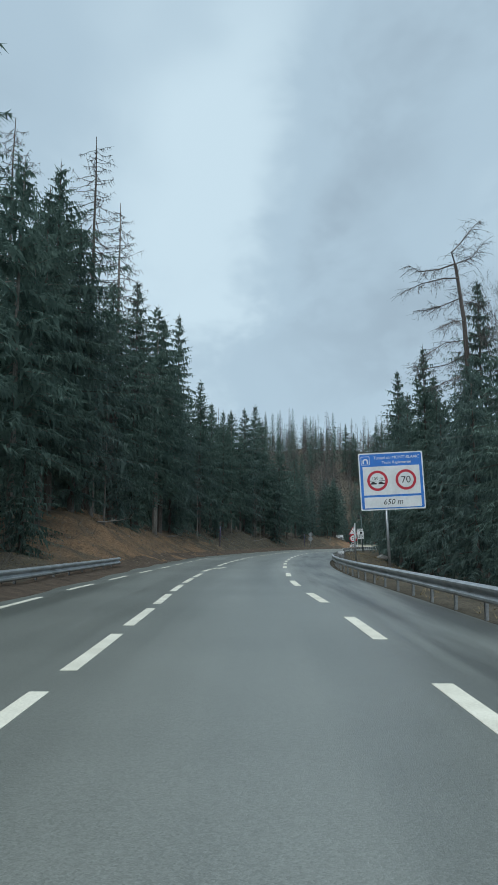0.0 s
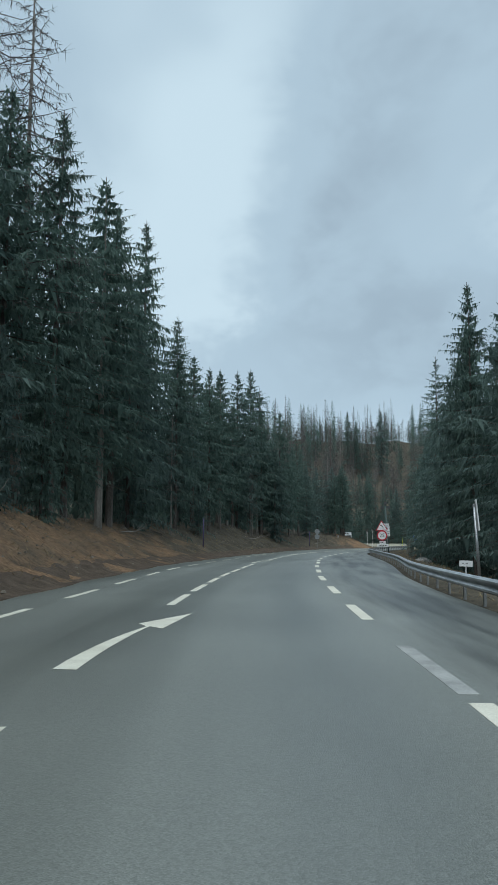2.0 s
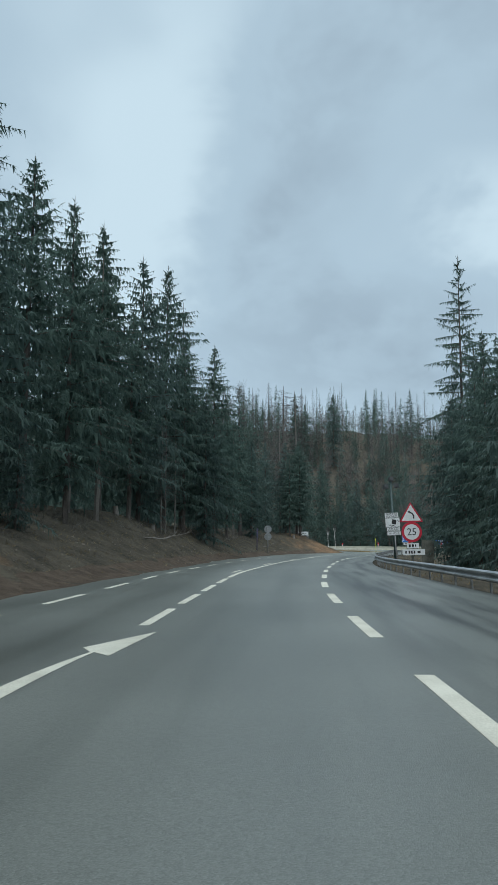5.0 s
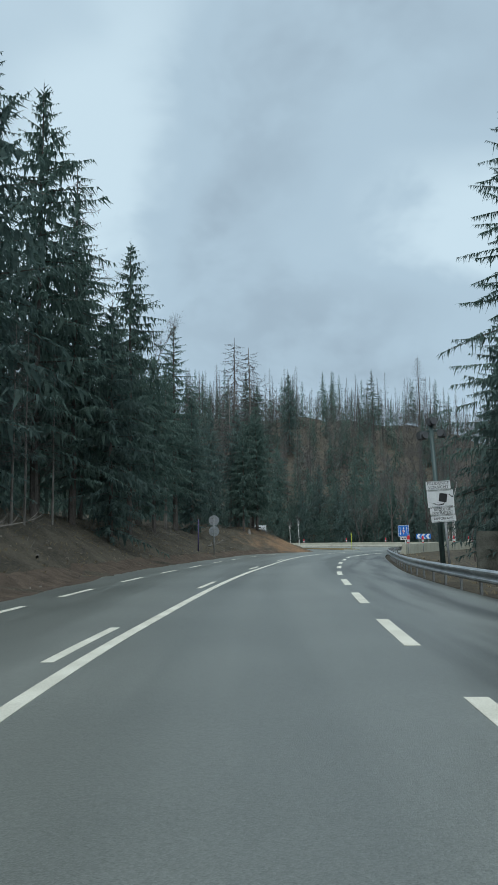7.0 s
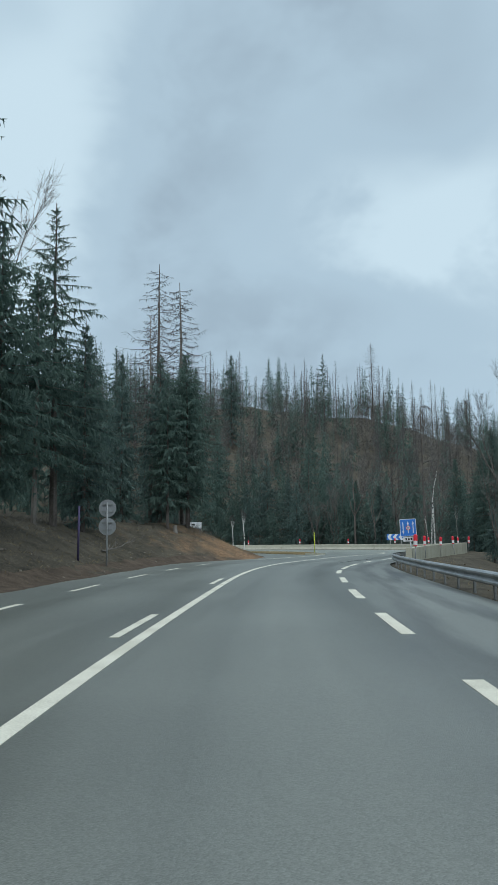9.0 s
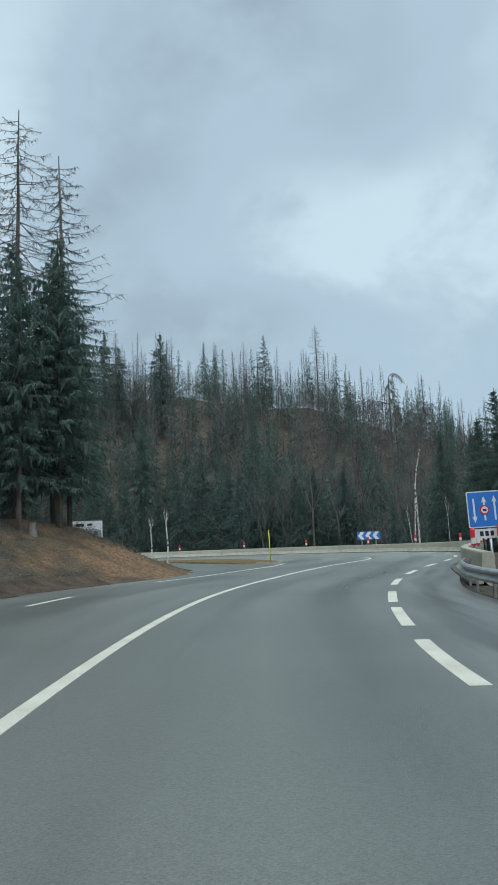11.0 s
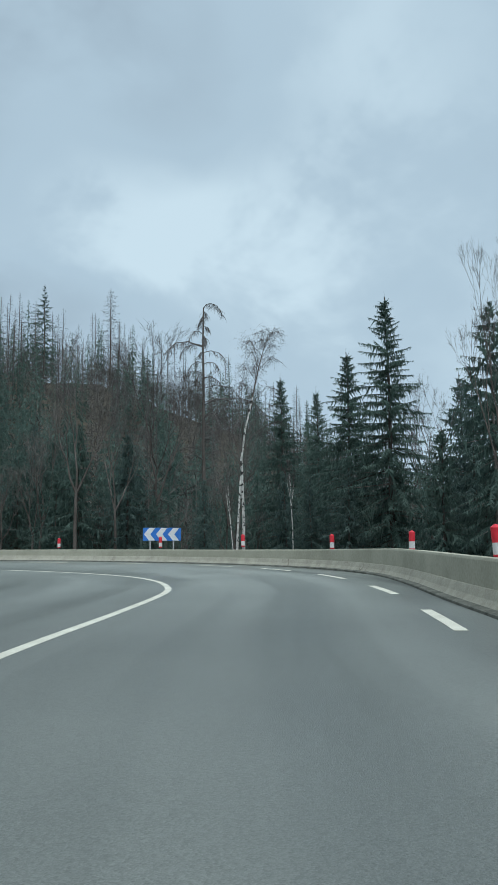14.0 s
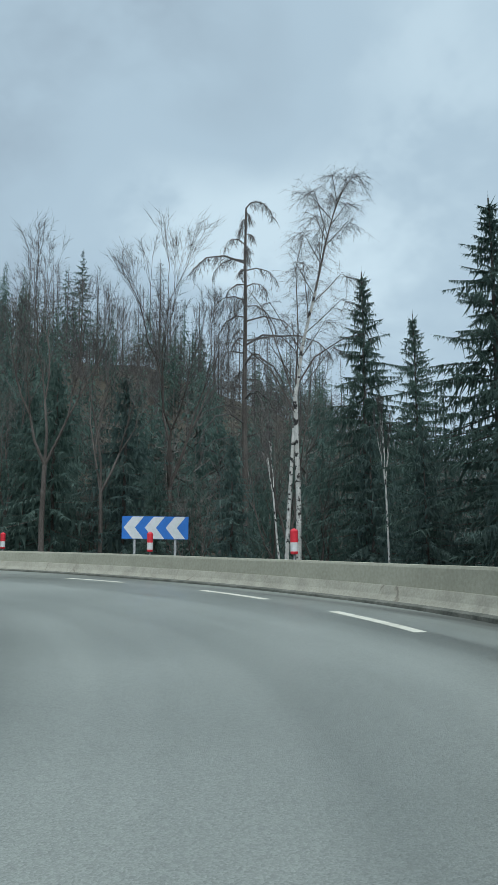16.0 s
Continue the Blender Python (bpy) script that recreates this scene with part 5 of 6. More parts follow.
def weeping_birch(seed=21):
    """A birch, 16 m high, of two stems that lean together: a leader leaning over, long limbs and hanging twigs."""
    rng = random.Random(seed)
    e = new("bare_birch")
    wood, fine, dark = Soup(), Soup(), Soup()
    V = Vector
    lead = [V((0.1, 0, -0.5)), V((0.12, 0, 3.5)), V((0.0, 0, 7.6)), V((0.3, 0.1, 9.6)), V((0.85, 0.2, 11.8)), V((1.3, 0.1, 13.8)), V((1.7, 0, 15.2)), V((2.0, 0, 16))]
    wood.limb(lead[:3], 0.125, 0.085, 8)
    wood.limb(lead[2:5], 0.085, 0.05, 7)
    dark.limb(lead[4:], 0.05, 0.012, 6)
    wood.limb([V((-0.45, 0.1, -0.5)), V((-0.28, 0.05, 3)), V((-0.06, 0.02, 6.4))], 0.10, 0.06, 8)
    limbs = [[V((0.0, 0, 7.4)), V((-0.5, 0.2, 9.0)), V((-1.2, 0.3, 11.0)), V((-2.2, 0.2, 12.3))], [V((0.02, 0, 8.0)), V((0.1, -0.5, 10.0)), V((0.0, -0.8, 12.4)), V((0.3, -1.0, 13.6))],
             [V((0.05, 0, 8.0)), V((0.8, 0.3, 9.2)), V((2.0, 0.5, 10.0)), V((2.9, 0.4, 10.2))], [V((0, 0, 7.0)), V((-1.0, -0.4, 8.6)), V((-2.2, -0.6, 9.5)), V((-3.0, -0.6, 9.6))]]
    for k in range(22):
        u = (k + rng.random()) / 22
        j = 2 + u * 4.6
        p = lead[int(j)].lerp(lead[int(j) + 1], j % 1)
        a = k * 2.4 + rng.uniform(-0.5, 0.5)
        o = V((math.cos(a), math.sin(a) * 0.8, rng.uniform(0.7, 1.5))).normalized()
        ln = 3.4 * (1 - 0.62 * u) * rng.uniform(0.7, 1.1)
        limbs.append([p, p + o * ln * 0.45, p + o * ln * 0.8 + V((0, 0, 0.05)), p + o * ln + V((0, 0, -0.18 * ln))])
    for n, pts in enumerate(limbs):
        dark.limb(pts, 0.045 if n < 4 else 0.024, 0.007, 4)
        twiggy(fine, rng, pts, 46 if n < 4 else 34, 0.95, 0.32, 0.012, 9)
    twiggy(fine, rng, lead[3:], 60, 0.9, 0.3, 0.012, 8)
    part("trunk", wood.mesh("trunk", BIRCH), e)
    part("crown", fine.mesh("crown", TWIG, wood=dark, bark=BARK), e)
    return e


def weeping_larch(seed=13):
    """A half-dead larch, 22 m high: heavy drooping limbs with curtains of twigs and a top bent over."""
    rng = random.Random(seed)
    e = new("bare_larch")
    wood, fine = Soup(), Soup()
    pts = trunk_points(rng, 21.6, 0.07)
    stem = list(pts)
    tip = pts[-1]
    wood.limb(pts, 0.21, 0.055, 7)
    hook = [tip, tip + Vector((0.22, 0, 0.30)), tip + Vector((0.55, 0.05, 0.42)), tip + Vector((0.95, 0.0, 0.30)), tip + Vector((1.35, 0.06, -0.10)), tip + Vector((1.55, 0.05, -0.6))]
    fine.limb(hook, 0.05, 0.012, 4)
    twiggy(fine, rng, hook, 70, 0.6, 0.8, 0.02, 6)
    for a in ([(0.0, 0, -7.6), (1.4, 0.2, -7.3), (2.9, 0.3, -7.2), (4.0, 0.2, -7.6), (4.6, 0.2, -8.2)], [(0.0, 0, -3.2), (-1.2, 0.2, -2.7), (-2.2, 0.2, -2.8), (-2.9, 0.1, -3.5)]):
        arm = [tip + Vector(p) for p in a]
        fine.limb(arm, 0.07, 0.015, 4)
        twiggy(fine, rng, arm, 80, 0.8, 0.9, 0.022, 6)
    for i in range(38):
        u = (i + rng.random()) / 38
        z = 21.6 * (0.30 + 0.69 * u)
        a = i * 2.39996 + rng.uniform(-0.5, 0.5)
        o = Vector((math.cos(a), math.sin(a), 0))
        ln = (0.9 + 2.5 * min(1.0, 1.7 * (1 - u))) * rng.uniform(0.3, 1.2)
        p = trunk_at(stem, 21.6, z)
        limb = [p, p + o * ln * 0.35 + Vector((0, 0, 0.10 * ln)), p + o * ln * 0.7 + Vector((0, 0, 0.02 * ln)), p + o * ln * 0.95 + Vector((0, 0, -0.22 * ln)), p + o * ln * 1.02 + Vector((0, 0, -0.45 * ln))]
        fine.limb(limb, 0.028 + 0.008 * ln, 0.012, 4)
        twiggy(fine, rng, limb, 44, 0.6, 1.0, 0.018, 5)
    part("trunk", wood.mesh("trunk", BARK), e)
    part("crown", fine.mesh("crown", TWIG), e)
    return e


def larch(seed, h, reach, low, count, mat=None):
    """A leafless larch: a straight trunk with thin upturned branches and short twigs."""
    rng = random.Random(seed)
    e = new("bare_larch")
    pts = trunk_points(rng, h, 0.07)
    stem = list(pts)
    wood, twigs = Soup(), Soup()
    wood.limb(pts, 0.009 * h + 0.03, 0.025, 7)
    for i in range(count):
        u = (i + rng.random()) / count
        z = h * (low + (0.97 - low) * u)
        q = 1 - (z / h - low) / (1 - low)
        a = i * 2.39996 + rng.uniform(-0.6, 0.6)
        ln = reach * (0.12 + 0.88 * q ** 0.7) * rng.uniform(0.45, 1.15)
        o = Vector((math.cos(a), math.sin(a), 0))
        t = Vector((-o.y, o.x, 0))
        root = trunk_at(stem, h, z)
        dr, rise = rng.uniform(0.15, 0.60), rng.uniform(0.10, 0.50)
        sway = 0.08

        def spine(s):
            return root + o * ln * s + t * (sway * ln * math.sin(s * 5 + i)) + Vector((0, 0, ln * (-dr * s + rise * s ** 3)))

        twigs.limb([spine(0), spine(0.35), spine(0.7), spine(1.0)], 0.012 + 0.009 * ln, 0.006, 3)
        for k in range(24):
            s = rng.uniform(0.15, 1.0)
            d = (o * rng.uniform(0.0, 0.6) + t * rng.uniform(-0.8, 0.8) + Vector((0, 0, rng.uniform(-1.2, 0.15)))).normalized()
            twigs.blade(spine(s), d, ln * rng.uniform(0.05, 0.16) + 0.18, 0.030, Vector((rng.uniform(-1, 1), rng.uniform(-1, 1), 1)))
    part("trunk", wood.mesh("trunk", mat or BARK), e)
    part("crown", twigs.mesh("crown", TWIG), e)
    return e


def broadleaf(seed, h, spread, fork, stems=1, bark=None, lean=0.0, twig=None, name="bare_birch", depth=5, second=0.8):
    """A leafless broadleaf tree: forking limbs down to fine twigs."""
    rng = random.Random(seed)
    e = new(name)
    wood, fine, arms = Soup(), Soup(), Soup()

    def grow(p, d, ln, r, level):
        bend = Vector((rng.uniform(-1, 1), rng.uniform(-1, 1), rng.uniform(-0.3, 0.6))) * 0.16
        m = p + (d + bend).normalized() * ln * 0.5
        q = m + (d - bend * 0.4).normalized() * ln * 0.5
        big = level < 3
        (arms if big else fine).limb([p, m, q], r, r * 0.68, 6 if level < 2 else 3)
        if level >= depth:
            for k in range(6):
                dd = (d + Vector((rng.uniform(-1, 1), rng.uniform(-1, 1), rng.uniform(-0.9, 0.5))) * 0.8).normalized()
                fine.blade(p.lerp(q, rng.uniform(0.3, 1.0)), dd, ln * rng.uniform(0.35, 0.75), 0.015, Vector((rng.uniform(-1, 1), rng.uniform(-1, 1), 0.5)))
            return
        n = 2 if level < 2 else 3
        for k in range(n):
            a = rng.uniform(0, math.tau)
            out = Vector((math.cos(a), math.sin(a), 0))
            w = spread * rng.uniform(0.5, 1.1) * (0.55 if k == 0 else 1.0)
            dd = (d + out * w + Vector((0, 0, 0.22))).normalized()
            grow(q, dd, ln * rng.uniform(0.66, 0.86), r * (0.66 if k == 0 else 0.5), level + 1)
        if level > 0:
            a = rng.uniform(0, math.tau)
            grow(m, (d + Vector((math.cos(a), math.sin(a), 0.1)) * spread * 1.2).normalized(), ln * 0.55, r * 0.4, level + 2)

    for s in range(stems):
        a = s * 2.6 + seed
        base = Vector((math.cos(a), math.sin(a), 0)) * (0.18 if stems > 1 else 0.0)
        tilt = Vector((lean + 0.07 * math.cos(a) * (stems > 1), 0.07 * math.sin(a) * (stems > 1), 1)).normalized()
        hh = h * (1 if s == 0 else second)
        f = base + tilt * hh * fork
        mid = base + tilt * hh * fork * 0.5 + Vector((rng.uniform(-0.1, 0.1), rng.uniform(-0.1, 0.1), 0))
        wood.limb([base - Vector((0, 0, 0.5)), mid, f], 0.0085 * hh + 0.03, 0.006 * hh + 0.02, 8)
        for k in range(3):
            a2 = k * 2.1 + seed
            grow(f, (tilt + Vector((math.cos(a2), math.sin(a2), 0)) * spread * (0.35 if k == 0 else 0.85)).normalized(), hh * (1 - fork) * (0.34 if k == 0 else 0.27), 0.005 * hh + 0.01, 0)
    k = h / max(v.z for v in fine.v)
    for soup in (wood, fine, arms):
        soup.v = [v * k for v in soup.v]
    part("trunk", wood.mesh("trunk", bark or BIRCH), e)
    part("crown", fine.mesh("crown", twig or TWIG, wood=arms, bark=bark or BIRCH), e)
    return e


# prototypes, all of unit size in metres for the height named
SPRUCE_LABEL = "tall dark green spruce with drooping branches"
protos = {
    "old_larch": (old_larch(), 22.7, "old gnarled larch with long crooked bare limbs", "larch"),
    "spruce_a": (conifer(1, 26, 4.7, 0.12, 225, 17, core=0.75), 26, SPRUCE_LABEL, "spruce"),
    "spruce_b": (conifer(2, 26, 4.4, 0.16, 215, 16, gaps=0.08, taper=2.2, core=0.75), 26, SPRUCE_LABEL, "spruce"),
    "spruce_c": (conifer(3, 25, 4.2, 0.20, 185, 17, gaps=0.2, droop=0.55, dead=26, bark=PALE_BARK), 25, "tall spruce with bare lower trunk", "spruce"),
    "spruce_d": (conifer(4, 22, 4.3, 0.04, 190, 16, fill=1.08, core=0.75, taper=2.2, needles=NEEDLES_GREY), 22, "dense grey-green spruce with branches to the ground", "spruce"),
    "fine": (conifer(8, 14, 3.1, 0.06, 270, 40, fill=0.62, droop=0.5, gaps=0.06, cap=0.30, taper=1.35, core=0.30), 14, "dark spruce with separate drooping boughs", "spruce"),
    "young_a": (conifer(5, 11, 2.6, 0.02, 170, 17, fill=0.9, dead=4, cap=0.32, taper=2.0, core=0.6), 11, "young dark spruce with full crown", "spruce"),
    "young_b": (conifer(6, 12, 2.5, 0.04, 170, 17, fill=0.9, gaps=0.1, dead=4, needles=NEEDLES_GREY, cap=0.32, taper=2.0, core=0.6), 12, "young grey-green spruce with pointed top", "spruce"),
    "open": (conifer(7, 25, 5.0, 0.14, 170, 34, fill=0.75, gaps=0.10, droop=0.40, taper=1.5, cap=0.42, core=0.30), 25, "open-crowned spruce with long separate branches", "spruce"),
    "larch_a": (larch(11, 27, 4.9, 0.28, 140), 27, "leafless larch with thin upturned branches", "larch"),
    "larch_b": (larch(12, 25, 4.5, 0.30, 130, mat=PALE_BARK), 25, "leafless larch with pale straight trunk", "larch"),
    "larch_hook": (weeping_larch(), 22, "bare larch with a bent hooked top", "larch"),
    "birch": (weeping_birch(), 16, "white-barked leafless birch with two stems", "birch"),
    "birch_thin": (broadleaf(22, 7, 0.30, 0.60, 1, lean=0.2, depth=4), 7, "slender leafless birch with white bark", "birch"),
    "sapling": (broadleaf(23, 5, 0.42, 0.66, 1, depth=4), 5, "small bare birch sapling", "birch"),
    "ash": (broadleaf(24, 17, 0.50, 0.36, 1, bark=BARK, name="bare_broadleaf"), 17, "leafless grey broadleaf tree with spreading twigs", "broadleaf tree"),
    "alder": (broadleaf(25, 14, 0.40, 0.30, 2, bark=BARK, twig=RUSSET, name="bare_broadleaf", depth=4), 14, "leafless broadleaf tree with brown twigs", "broadleaf tree"),
}
used = {}
PLACED = []


def plant(kind, x, y, h, turn=None, z=None, rng=random.Random(77), group="", fat=1.0):
    ob, size, label, cat = protos[kind]
    s = h / size
    z = height_at(x, y) if z is None else z
    m = Matrix.Translation((x, y, z - 0.05)) @ Matrix.Rotation(rng.uniform(0, math.tau) if turn is None else radians(turn), 4, "Z") @ Matrix.Diagonal((s * fat, s * fat, s, 1))
    PLACED.append((x, y))
    if kind not in used:
        used[kind] = m
        tagged(ob, label, cat, group)
        return ob
    return tagged(copy_thing(ob, m), group=group)


def key_tree(kind, x, y, top, **kw):
    z = height_at(x, y)
    return plant(kind, x, y, top - z, z=z, **kw)


# trees told apart by their place and height
key_tree("larch_a", -12.8, 58.7, 34.9)
key_tree("larch_b", -11.2, 62.0, 30.5)
key_tree("larch_a", -16.5, 49.5, 31.0)
key_tree("spruce_a", -14.4, 54.5, 28.0)
key_tree("spruce_b", -8.4, 86.5, 28.3)
key_tree("spruce_a", -6.0, 91.5, 21.5)
key_tree("spruce_a", -3.6, 104.0, 19.8)
key_tree("spruce_c", -2.6, 109.5, 20.8)
key_tree("spruce_d", -0.8, 121.0, 23.2, fat=1.15)
key_tree("spruce_b", 5.6, 137.7, 20.9, fat=1.15)
key_tree("spruce_a", 2.6, 130.5, 20.0, fat=1.2)
key_tree("larch_a", 2.4, 133.0, 23.5)
key_tree("spruce_a", 1.0, 127.4, 25.0)
key_tree("spruce_d", 4.6, 131.5, 14.8, fat=1.2)
key_tree("ash", 6.2, 151.0, 20.8)
key_tree("open", 9.6, 155.0, 20.6, fat=1.35)
key_tree("spruce_d", 11.2, 157.5, 14.5, fat=1.3)
key_tree("spruce_a", 7.4, 146.0, 15.5, fat=1.3)
key_tree("larch_b", 16.6, 171.0, 19.2)
key_tree("larch_a", 17.6, 174.0, 24.7, fat=1.2)
key_tree("larch_b", 20.2, 178.5, 24.8, fat=1.35)
key_tree("spruce_d", 14.2, 168.0, 15.5)
key_tree("spruce_d", 17.2, 169.6, 15.8, fat=1.2)
key_tree("spruce_b", 15.0, 74.5, 18.8)
key_tree("spruce_d", 19.0, 77.0, 18.0)
key_tree("old_larch", 12.6, 42.2, 20.3, turn=0)
key_tree("spruce_b", 14.4, 45.8, 18.0)
key_tree("ash", 17.0, 45.0, 19.5)
key_tree("open", 26.5, 126.8, 26.8, fat=1.0)
key_tree("spruce_a", 30.0, 133.0, 15.5)
key_tree("spruce_d", 23.6, 121.5, 13.0, fat=1.35)
key_tree("spruce_d", 26.2, 128.2, 13.8, fat=1.35)
key_tree("young_b", 22.6, 117.0, 10.0)
key_tree("fine", 57.8, 189.3, 13.9, fat=1.15)
key_tree("fine", 58.8, 193.6, 12.0, fat=1.3)
key_tree("fine", 59.3, 200.7, 11.9)
key_tree("fine", 66.8, 206.0, 12.7)
key_tree("spruce_c", 56.5, 182.0, 11.6)
key_tree("spruce_b", 60.5, 184.0, 12.8)
key_tree("spruce_d", 62.5, 188.0, 10.8, fat=1.2)
key_tree("spruce_d", 66.0, 191.5, 11.2, fat=1.2)
key_tree("spruce_d", 61.5, 180.0, 10.0, fat=1.2)
key_tree("spruce_d", 66.5, 184.5, 11.0, fat=1.2)
key_tree("larch_hook", 62.1, 215.2, 21.3, turn=-29)
key_tree("birch", 54.9, 198.9, 13.6, turn=-30, fat=0.95)
key_tree("birch_thin", 54.0, 198.2, 5.2, turn=151, fat=0.55)
key_tree("birch_thin", 56.6, 196.2, 6.2, turn=60, fat=0.45)
key_tree("ash", 50.0, 212.7, 16.8)
key_tree("ash", 52.0, 210.5, 13.0)
key_tree("ash", 56.3, 212.7, 18.5)
key_tree("ash", 63.5, 192.0, 11.5)
key_tree("alder", 49.0, 218.0, 12.5)
key_tree("alder", 60.0, 208.0, 11.0)
key_tree("sapling", 28.2, 189.0, 4.7)
key_tree("sapling", 27.3, 190.2, 4.2)
key_tree("ash", 53.3, 179.3, 12.9, fat=0.62)
key_tree("ash", 39.8, 158.7, 14.6)
key_tree("alder", 38.0, 157.2, 7.6)
key_tree("alder", 40.0, 154.0, 8.6)
# slender pale trunks at the edge of the wood
for x, y, h in ((-9.6, 50.0, 10.0), (-10.8, 52.0, 10.0), (-5.9, 86.5, 10.0), (0.9, 121.0, 9.0), (1.2, 122.6, 9.0), (1.9, 127.2, 9.0)):
    plant("larch_b", x, y, h, fat=0.7)
# spruces at the foot of the hill
key_tree("spruce_d", 43.0, 234.0, 16.4)
key_tree("spruce_a", 36.2, 242.0, 21.0)
key_tree("open", 49.6, 232.0, 18.0)
key_tree("spruce_d", 53.0, 231.0, 12.6)
key_tree("spruce_b", 40.0, 237.5, 12.8)
key_tree("spruce_d", 46.5, 233.5, 12.9)
key_tree("spruce_a", 30.0, 247.0, 19.0)
key_tree("spruce_d", 24.0, 247.0, 17.5)
key_tree("spruce_a", 17.0, 250.0, 18.0)
key_tree("spruce_d", 10.0, 252.0, 18.5)
key_tree("spruce_b", 3.0, 255.0, 19.0)
key_tree("spruce_a", 28.0, 252.0, 21.0)
# spruces along the crest
key_tree("spruce_b", 38.2, 294.0, 48.2)
key_tree("spruce_a", 41.2, 293.6, 44.8)
key_tree("spruce_d", 50.1, 292.1, 48.0)
key_tree("open", 78.8, 304.7, 52.5)
key_tree("larch_a", 104.0, 330.0, 64.0)


DEEP_WOOD = []


def rows_along(line, side, rows, y_range, kinds, heights, group, seed, jitter=1.0, clear=1.6):
    """Woodland in uneven rows at given distances from a line."""
    rng = random.Random(seed)
    nn, a = normals(line), along(line)
    for depth, gap, deep in rows:
        s = rng.uniform(0, gap)
        while s < a[-1]:
            i = min(int(np.searchsorted(a, s)), len(line) - 1)
            s += gap * rng.uniform(0.7, 1.35)
            if not y_range[0] < line[i, 1] < y_range[1]:
                continue
            p = line[i] + nn[i] * side * (depth + rng.uniform(-jitter, jitter))
            if min((p[0] - x) ** 2 + (p[1] - y) ** 2 for x, y in PLACED) < clear ** 2:
                continue
            d1, d2 = nearest(TOE, p[None])[0][0], nearest(OUTER, p[None])[0][0]
            if min(d1, d2) < 2.2 or inside(PAVED, p[None])[0]:
                continue
            lo, hi = heights(p[0], p[1])
            z = height_at(*p)
            if deep:
                DEEP_WOOD.append((p[0], p[1], rng.uniform(lo, hi)))
                PLACED.append((p[0], p[1]))
                continue
            k = rng.choice(kinds[0])
            plant(k, p[0], p[1], rng.uniform(lo, hi) * (0.86 if k.startswith("larch") and lo < 16 else 1.0), z=z, group=group, fat=rng.uniform(1.05, 1.4))


def left_heights(x, y):
    if y < 95:
        return 17, 23
    if y < 125:
        return 15, 19
    if y < 150:
        return 12, 16.5
    return 11, 15


def wall_heights(x, y):
    return (4.5, 8.0) if y < 208 else (6.5, 11.5)


rows_along(TOE, 1, [(10.5, 4.5, 1), (14.5, 5.0, 1), (17, 4.5, 1)], (8, 165), (["young_a", "young_b"], []), lambda x, y: (6, 11), "young trees under the wood", 4)
FRONT = ["spruce_a", "spruce_b", "spruce_c", "spruce_d", "spruce_a", "spruce_b"]
DEEP = []
rows_along(TOE, 1, [(5.8, 3.8, 0), (8.6, 3.8, 1), (12.0, 4.6, 1), (16, 5.0, 1), (21, 5.6, 1), (28, 6.5, 1)], (4, 176), (FRONT, DEEP), left_heights, "trees of the wood above the bank", 5)
rows_along(TOE, 1, [(5.0, 7.0, 0)], (22, 162), (["young_a", "young_b", "young_a"], DEEP), lambda x, y: (4, 8), "trees of the wood above the bank", 6)
rows_along(RAIL, -1, [(7.0, 4.0, 0), (11, 4.2, 1), (15.5, 5.2, 1), (21, 6, 1), (28, 7, 1)], (14, 124), (["spruce_a", "spruce_d", "spruce_b", "spruce_d"], DEEP),
           lambda x, y: (10, 13) if y < 52 else (14, 19), "trees of the wood below the road", 7)
rows_along(WALL, -1, [(4.8, 3.4, 0), (8, 3.6, 0), (12, 3.6, 1), (17, 3.8, 1), (24, 4.0, 1), (32, 4.5, 1)], (166, 245), (["young_a", "young_b", "young_a", "young_b", "young_a", "young_b", "alder"], []),
           wall_heights, "trees behind the wall", 8)
rows_along(WALL, -1, [(10, 7, 0), (16, 8, 0), (20, 4.5, 1), (27, 4.5, 1), (36, 6, 1)], (212, 245), (["spruce_d", "spruce_b"], DEEP), lambda x, y: (8, 13), "trees behind the wall", 10)
rows_along(WALL, -1, [(15, 8, 0), (22, 9, 0)], (206, 245), (["larch_a", "larch_b", "ash"], DEEP), lambda x, y: (10, 15), "trees behind the wall", 9)
rows_along(WALL, -1, [(9.5, 3.4, 1), (13.5, 3.6, 1), (18.5, 3.8, 1), (24, 4.2, 1)], (150, 216), (["spruce_d"], DEEP), lambda x, y: (6.5, 10.0), "trees behind the wall", 12)
for kind, m in used.items():
    protos[kind][0].matrix_basis = m
for kind, (ob, *_) in protos.items():
    if kind not in used:
        for o in (*ob.children_recursive, ob):
            bpy.data.objects.remove(o)


